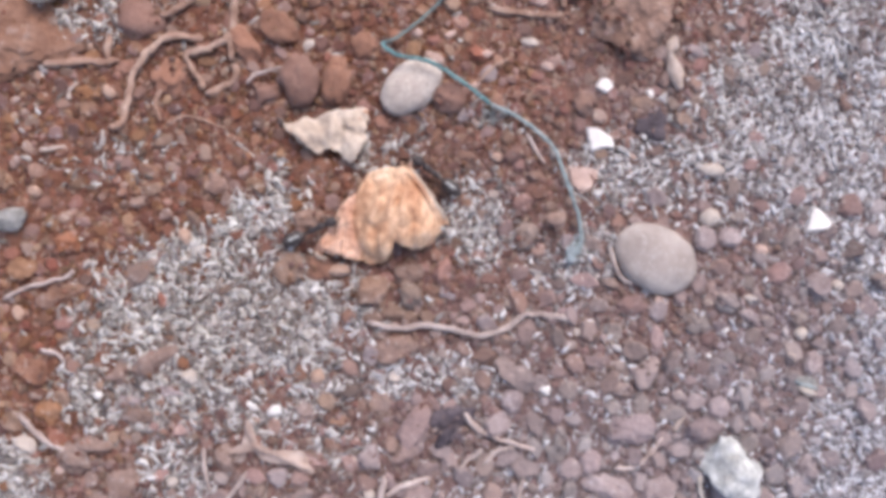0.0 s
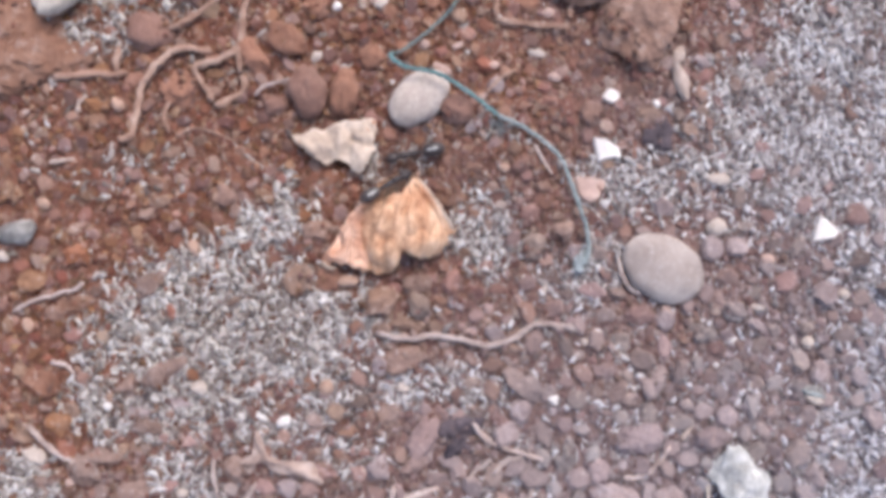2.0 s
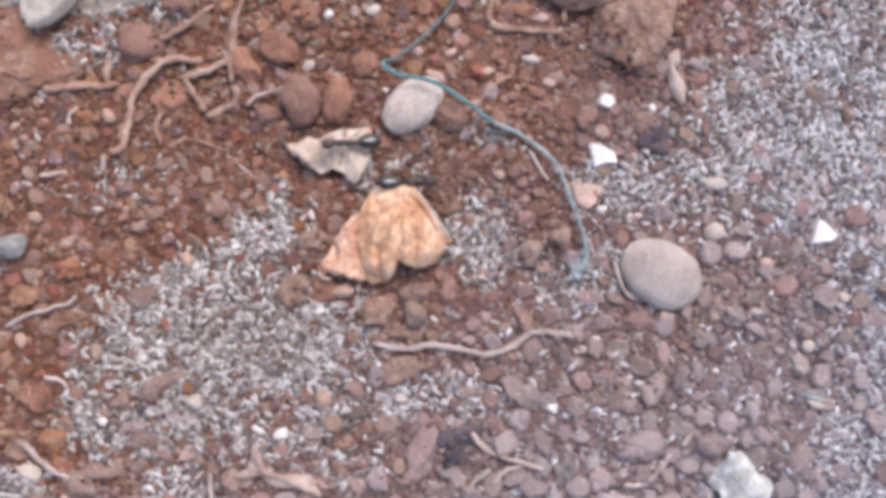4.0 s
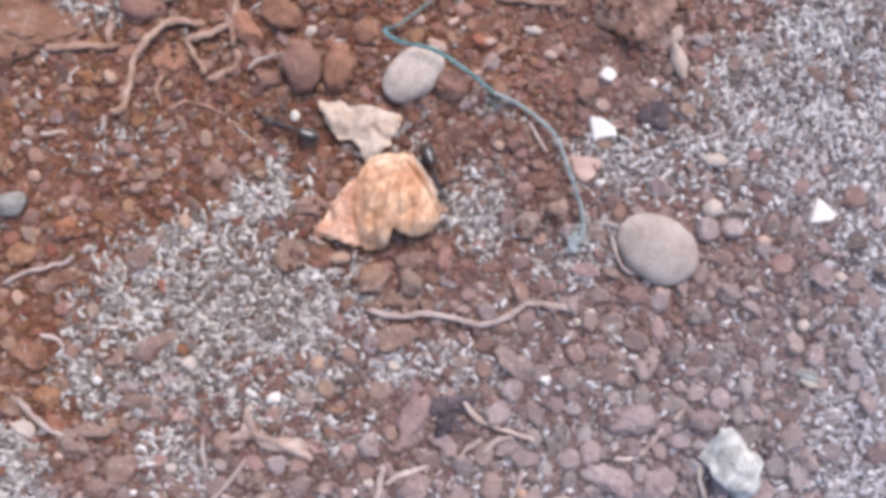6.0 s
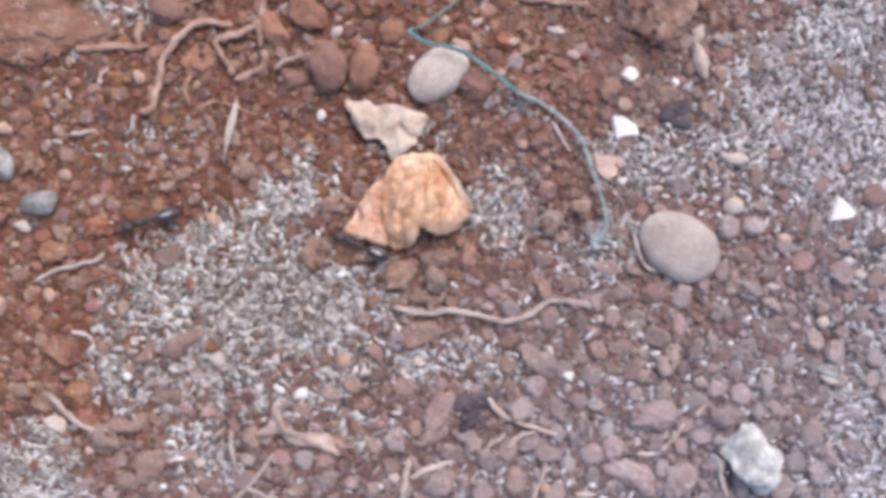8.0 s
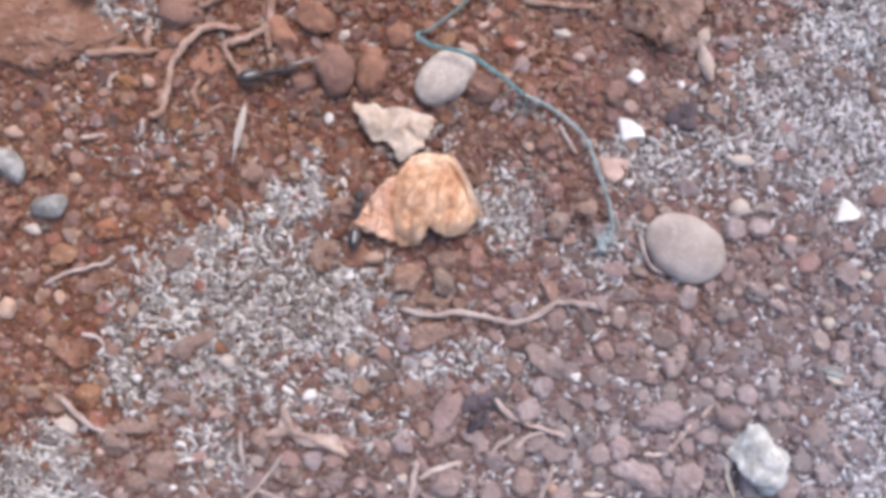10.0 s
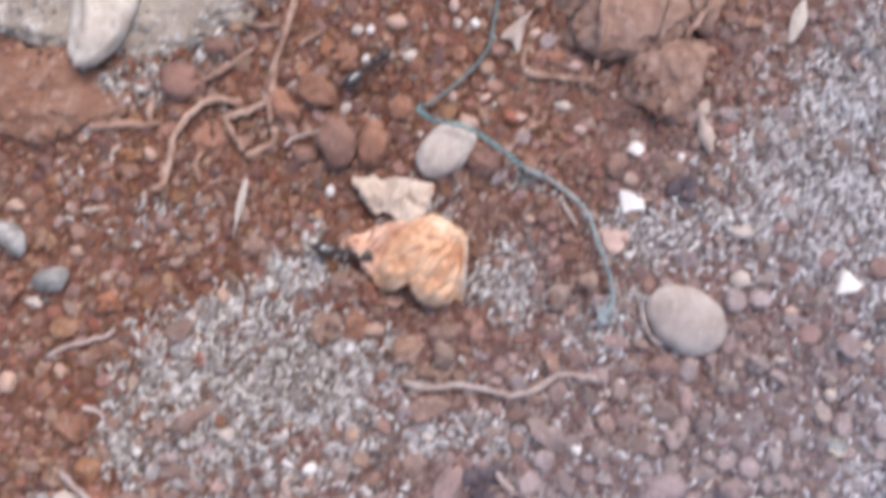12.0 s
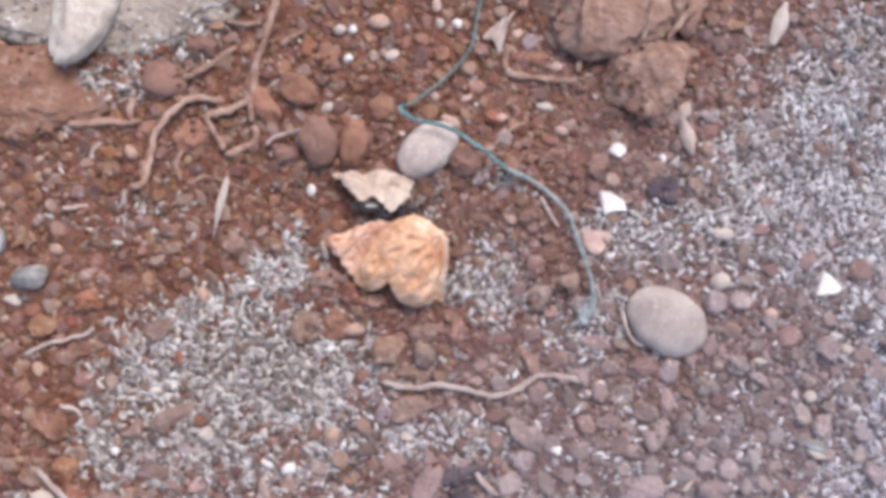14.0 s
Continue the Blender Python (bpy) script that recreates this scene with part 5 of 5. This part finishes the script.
def make_bark_scrap(x, y):
    """A torn three-armed scrap of dry bark lying flat."""
    def relief(u, v):
        return max(0.2, 0.6 + 0.9 * along(u, v, ((-2.8, 4.6), (-1.2, 0.6), (3.0, -1.0), (8.0, -3.6)), 0.9) + 0.3 * noise.noise(Vector((u * 0.7, v * 0.7, 41))))
    outline = ((-3.0, 5.4), (-2.2, 4.9), (-1.5, 2.0), (-0.0, 0.8), (2.9, -0.5), (6.3, -0.2), (7.3, -1.2), (8.6, -4.0), (7.3, -3.9), (5.4, -2.5), (2.0, -2.4), (-0.5, -1.5), (-1.9, -0.2), (-4.3, -0.5), (-6.3, 0.0), (-3.9, 1.2), (-3.3, 3.4))
    ob = link_mesh("bark_scrap", crumpled("bark_scrap", outline, relief, M_BARK, seed=6.0, rim=0.8, centre=(-0.6, 0.2)), M_BARK)
    ob.matrix_basis = pose(x * K, y * K, (height(x, y) + 0.6) * K, 2, 3, 0)
    return tagged(ob, "torn pinkish-tan scrap of bark among grit and clods", "bark")


make_bark_scrap(-19.21, -28.06)
(orange_leaf, leaf_flap), cream_leaf = make_orange_leaf(), make_cream_leaf()

# ---------------------------------------------------------------- the two ants
ANT = Vector((0.84, 0.80, 0.82))  # size of an ant against the plan of make_ant
HIPS = {1: (2.3, 24, 4.6), 2: (1.3, 85, 4.8), 3: (0.3, 142, 5.8)}  # along the body, direction, reach


def make_ant(label):
    """An ant along +x, its feet on z = 0 (mm)."""
    ant = tagged(new("ant"), label, "ant", "ants")

    def body(name, centre, radii, mat=M_ANT, rough=0.05, parent=ant, turn=None, tag="", sub=3):
        b = bmesh.new()
        blob(b, centre, radii, seed=centre[0], rough=rough, sub=sub, turn=turn)
        return part(name, b, mat, parent, tag)

    head = body("head", (4.75, 0, 2.2), (1.35, 1.15, 0.95))
    b = bmesh.new()
    blob(b, (2.4, 0, 2.5), (1.30, 0.78, 0.8), seed=1.0, rough=0.06)
    blob(b, (0.5, 0, 2.3), (1.35, 0.64, 0.7), seed=2.0, rough=0.06)
    part("thorax", b, M_ANT, ant)
    body("petiole", (-1.05, 0, 2.1), (0.42, 0.5, 0.7))
    gaster = body("gaster", (-3.95, 0, 2.35), (2.55, 1.55, 1.45), turn=Matrix.Rotation(radians(6), 3, "Y"))
    # three pale patches in a row: the highlight along the gaster, painted as geometry
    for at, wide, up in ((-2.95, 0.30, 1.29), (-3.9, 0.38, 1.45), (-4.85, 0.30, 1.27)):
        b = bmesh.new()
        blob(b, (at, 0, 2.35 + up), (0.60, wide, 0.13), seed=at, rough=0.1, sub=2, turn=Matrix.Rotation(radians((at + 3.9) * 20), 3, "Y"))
        part("band", b, M_ANT_GLINT, gaster, "painted pale highlight along the top of the gaster")
    for s in (1, -1):
        b = bmesh.new()
        tube(b, [Vector((5.5, 0.35 * s, 2.5)), Vector((6.1, 1.4 * s, 3.0)), Vector((6.5, 1.9 * s, 2.9)), Vector((7.6, 1.9 * s, 2.0)), Vector((8.5, 1.5 * s, 1.2))], 0.09, sides=5, taper=0.3)
        part("antenna", b, M_ANT_LEG, head)
        b = bmesh.new()
        tube(b, spline([Vector((5.7, 0.5 * s, 1.9)), Vector((6.3, 0.5 * s, 1.7)), Vector((6.6, 0.05 * s, 1.6))], 3), 0.18, sides=5, taper=0.5)
        part("jaw", b, M_ANT_LEG, head)
        body("eye", (4.9, 0.92 * s, 2.55), (0.26, 0.2, 0.26), parent=head, sub=2)
    legs = []
    for pair, (at, way, reach) in HIPS.items():
        for s in (1, -1):
            b = bmesh.new()
            c, d = math.cos(radians(way)), math.sin(radians(way)) * s
            pts = [Vector((0, 0, 0)), Vector((c * reach * 0.42, d * reach * 0.42, 1.1)), Vector((c * reach * 0.78, d * reach * 0.78, -0.9)), Vector((c * reach, d * reach, -1.9))]
            tube(b, [q for p, n in zip(pts, pts[1:]) for q in (p, p.lerp(n, 0.5))] + [pts[-1]], 0.12, sides=5, taper=0.5)
            leg = part("leg", b, M_ANT_LEG, ant)
            leg.matrix_basis = pose(at * ANT.x * K, 0.35 * s * K, 1.9 * ANT.z * K)
            legs.append((leg, at, s, (pair + (s > 0)) % 2))
    for ob in ant.children_recursive:
        ob.data.transform(Matrix.Diagonal((*ANT, 1)))
    return ant, legs


ant_one = make_ant("black ant with a painted glint on its abdomen clambering over the orange leaf")
ant_two = make_ant("black ant with a painted glint on its abdomen walking on the soil")


# ---------------------------------------------------------------- what moves
def ant_rows(track):
    """Rows of time, place of the gaster, place of the head, height and pitch (mm, degrees) to poses of the ant."""
    rows, before = [], None
    for t, gx, gy, hx, hy, z, pitch in track:
        way = math.degrees(math.atan2(hy - gy, hx - gx))
        if before is not None:
            way = before + (way - before + 180) % 360 - 180
        before = way
        c, s = math.cos(radians(way)), math.sin(radians(way))
        x, y = gx + 3.9 * ANT.x * c, gy + 3.9 * ANT.x * s
        rows.append((t, pose(x * K, y * K, (z if z is not None else height(x, y) + 0.7) * K, 0, -pitch, way)))
    return rows


def step_legs(legs, rows):
    """Swing the legs of an ant by turns as far as it walks."""
    times, gone, steps = [t for t, _ in rows], 0.0, []
    for k in range(0, 71):
        t = k * 0.2
        i = max(n for n, s in enumerate(times) if s <= t + 1e-6)
        if i + 1 < len(rows):
            speed = (rows[i + 1][1].translation - rows[i][1].translation).length / K / (times[i + 1] - times[i])
        else:
            speed = 0.0
        steps.append((t, gone, min(1.0, speed / 6)))
        gone += min(speed, 30.0) * 0.2
    for leg, at, s, phase in legs:
        walk(leg, [(t, pose(at * ANT.x * K, 0.35 * s * K, 1.9 * ANT.z * K, 0, 0, s * (4 + 16 * go) * math.sin(g * 0.7 + math.pi * phase + at))) for t, g, go in steps])


def motions():
    one = ant_rows([
        (0.0, -13.68, 8.57, -5.98, 11.84, 1.2, 18),
        (0.2, -11.24, 10.46, -3.06, 13.59, 2.2, 20),
        (0.4, -7.89, 11.20, -0.34, 14.11, 4.2, 18),
        (0.6, -3.59, 12.62, 4.07, 15.50, 5.0, 8),
        (0.8, -2.81, 11.66, 3.88, 15.88, 5.0, 6),
        (1.0, -2.19, 14.94, 3.93, 20.21, 4.8, 4),
        (1.5, -2.24, 15.69, 3.07, 18.98, 4.0, -10),
        (2.0, -2.77, 17.31, 1.98, 20.24, 3.6, -14),
        (2.5, -1.97, 17.09, 2.94, 19.92, 3.4, -14),
        (3.0, -1.30, 15.92, 3.73, 18.73, 3.2, -14),
        (3.3, -0.75, 18.49, 4.86, 21.78, 2.8, -10),
        (3.7, 0.30, 21.08, 6.76, 20.97, 2.4, -4),
        (4.6, 4.13, 22.46, 9.55, 22.94, 1.4, -4),
        (5.3, 6.87, 25.48, 9.57, 19.87, 1.2, 0),
        (5.8, 8.06, 24.90, 9.67, 18.98, None, 0),
        (6.0, 9.03, 20.90, 10.84, 15.20, None, 0),
        (6.5, 12.07, 14.50, 12.89, 7.39, 1.0, 0),
        (7.0, 10.90, 14.40, 7.76, 8.84, 1.8, 4),
        (7.3, 5.44, 10.55, -0.88, 6.97, 3.4, -10),
        (7.5, 2.78, 7.72, -3.78, 5.11, 2.6, -12),
        (8.0, -4.24, 3.33, -9.80, 5.67, 0.8, 0),
        (8.2, -5.97, 3.49, -10.50, 7.20, 0.8, 6),
        (9.3, -8.04, 4.46, -10.14, 10.55, 0.8, 6),
        (10.5, -11.02, 8.53, -9.28, 14.51, 1.0, 4),
        (10.8, -12.40, 9.77, -11.29, 16.15, 1.0, 4),
        (10.9, -13.90, 12.40, -8.90, 14.60, 0.9, 2),
        (11.0, -15.38, 15.08, -10.40, 13.60, 0.8, 0),
        (11.5, -14.97, 16.51, -9.80, 15.50, 0.8, 0),
        (12.0, -15.07, 17.32, -9.90, 16.40, 0.8, 0),
        (12.5, -13.71, 20.87, -8.60, 20.10, 0.9, 2),
        (12.7, -12.69, 21.24, -4.68, 23.17, 1.6, 6),
        (13.0, -9.74, 23.49, -0.84, 24.53, 1.8, 2),
        (13.5, -6.15, 24.09, 1.43, 24.62, 1.0, 0),
        (14.0, -3.84, 24.85, 3.70, 24.77, 0.6, 0),
    ])
    two = ant_rows([
        (0.0, 13.15, 17.41, 7.91, 21.64, None, 0),
        (0.3, 10.56, 19.19, 4.13, 21.47, None, 0),
        (0.5, 13.68, 19.31, 7.75, 20.75, None, 0),
        (1.0, 13.44, 23.86, 7.24, 23.44, None, 0),
        (1.5, 13.36, 25.53, 6.11, 23.62, None, 0),
        (2.0, 8.72, 25.99, 1.87, 24.57, None, 0),
        (2.5, 7.34, 27.98, 0.76, 27.53, None, 2),
        (3.0, 2.01, 26.75, -5.86, 27.11, 1.8, 10),
        (3.5, 1.79, 27.25, -5.80, 27.38, 2.0, 10),
        (3.7, 0.25, 28.64, -6.67, 28.82, 2.0, 10),
        (4.6, -3.18, 28.08, -9.41, 25.22, 2.2, 4),
        (5.3, -6.67, 23.09, -12.53, 25.17, 1.0, 0),
        (5.8, -8.23, 22.87, -13.51, 25.94, None, 0),
        (6.0, -11.89, 24.31, -18.20, 26.36, None, 0),
        (6.5, -16.80, 25.15, -23.37, 25.25, None, 0),
        (7.0, -25.10, 25.19, -29.69, 22.20, None, 0),
        (7.3, -27.01, 23.18, -29.83, 17.87, None, 0),
        (7.5, -27.64, 17.96, -33.88, 14.16, None, 0),
        (8.0, -40.59, 9.68, -46.03, 8.07, None, 0),
        (8.2, -43.51, 8.51, -48.72, 9.91, None, 0),
        (8.9, -52.55, 14.69, -52.64, 20.96, None, 0),
        (9.6, -42.37, 29.37, -36.22, 32.90, None, 0),
        (10.3, -22.82, 37.08, -17.50, 37.68, None, 0),
        (11.0, -22.33, 39.19, -16.40, 39.69, None, 0),
        (11.5, -16.94, 41.14, -10.98, 42.86, None, 0),
        (12.0, -10.41, 47.76, -5.73, 51.72, None, 0),
        (12.5, -2.63, 54.75, 4.01, 57.98, None, 0),
        (12.7, 2.60, 57.33, 8.67, 59.54, None, 0),
        (12.9, 7.50, 58.88, 13.36, 62.35, None, 0),
        (13.1, 15.81, 62.42, 21.31, 66.32, None, 0),
        (13.4, 23.45, 70.55, 27.24, 76.11, None, 0),
        (14.0, 29.08, 84.37, 31.56, 90.28, None, 0),
    ])
    for (ant, legs), rows in ((ant_one, one), (ant_two, two)):
        walk(ant, rows)
        step_legs(legs, rows)
    walk(orange_leaf, [(t, pose(x * K, y * K, z * K, rx, ry, rz)) for t, x, y, z, rx, ry, rz in (
        (0.0, 0.94, 12.36, 0.2, 0, 0, 0),
        (0.9, 0.94, 12.36, 0.2, 0, 0, 0),
        (1.5, 0.84, 12.46, 0.2, -3, 0, 0),
        (3.7, 0.84, 12.46, 0.2, -2, 0, 0),
        (5.8, 0.65, 12.65, 0.2, 0, 0, -1),
        (8.2, 0.94, 12.46, 0.2, 0, 0, 0),
        (9.3, 1.23, 12.66, 0.2, 0, 0, -4),
        (10.3, 1.81, 13.45, 0.2, 0, 0, -11),
        (10.5, 2.00, 13.84, 0.2, 0, 0, -15),
        (10.8, 1.41, 15.41, 0.2, 0, 0, -22),
        (11.0, 1.01, 16.19, 0.2, 0, 0, -36),
        (11.3, 0.82, 16.38, 0.2, 0, 0, -38),
        (12.5, 0.72, 16.48, 0.2, 0, 0, -39),
        (14.0, 0.72, 16.38, 0.2, 0, 0, -39),
    )])
    hinge, axis = Vector((-4.4, 3.0, 3.3)) * K, Vector((9.3, 5.2, 0))
    walk(leaf_flap, [(t, Matrix.Translation(hinge) @ Matrix.Rotation(radians(turn), 4, axis) @ Matrix.Translation(-hinge)) for t, turn in (
        (0.0, 0), (0.8, 0), (1.0, -40), (1.2, -80), (2.2, -86), (3.2, -80), (3.4, -35), (3.5, 0), (5.8, 0), (14.0, 0))])
    walk(cream_leaf, [(t, pose(x * K, y * K, z * K, rx, ry, rz)) for t, x, y, z, rx, ry, rz in (
        (0.0, -7.04, 27.25, 0.1, 0, 0, 0),
        (3.7, -6.95, 27.35, 0.1, 0, 0, 0),
        (4.8, -4.71, 26.70, 0.4, 3, 0, -10),
        (5.8, -2.37, 25.95, 0.1, 0, 0, -22),
        (8.2, -2.17, 26.05, 0.1, 0, 0, -22),
        (10.5, -2.17, 26.15, 0.1, 0, 0, -22),
        (11.5, -2.27, 26.54, 0.1, 0, 0, -20),
        (12.1, -2.27, 26.54, 0.1, -3, 0, -16),
        (12.7, -2.18, 26.84, 0.1, -9, 0, -12),
        (13.2, -2.18, 27.43, 0.8, -26, 0, -10),
        (14.0, -2.09, 27.82, 1.0, -36, 0, -10),
    )])
    walk(sliver, [(t, pose(x * K, y * K, z * K, rx, ry, rz)) for t, x, y, z, rx, ry, rz in (
        (0.0, -22.61, 24.52, -0.9, 78, 0, -35),
        (6.5, -22.61, 24.52, -0.9, 78, 0, -35),
        (6.8, -26.72, 26.39, 3.0, 50, 25, -100),
        (7.0, -28.36, 26.07, 3.0, 40, 30, -116),
        (7.3, -29.13, 25.37, 2.0, 75, 10, -110),
        (7.6, -30.16, 24.80, 1.2, 40, 0, -104),
        (7.8, -30.35, 24.40, 0.8, 0, 0, -101),
        (14.0, -30.35, 24.40, 0.8, 0, 0, -101),
    )])


motions()
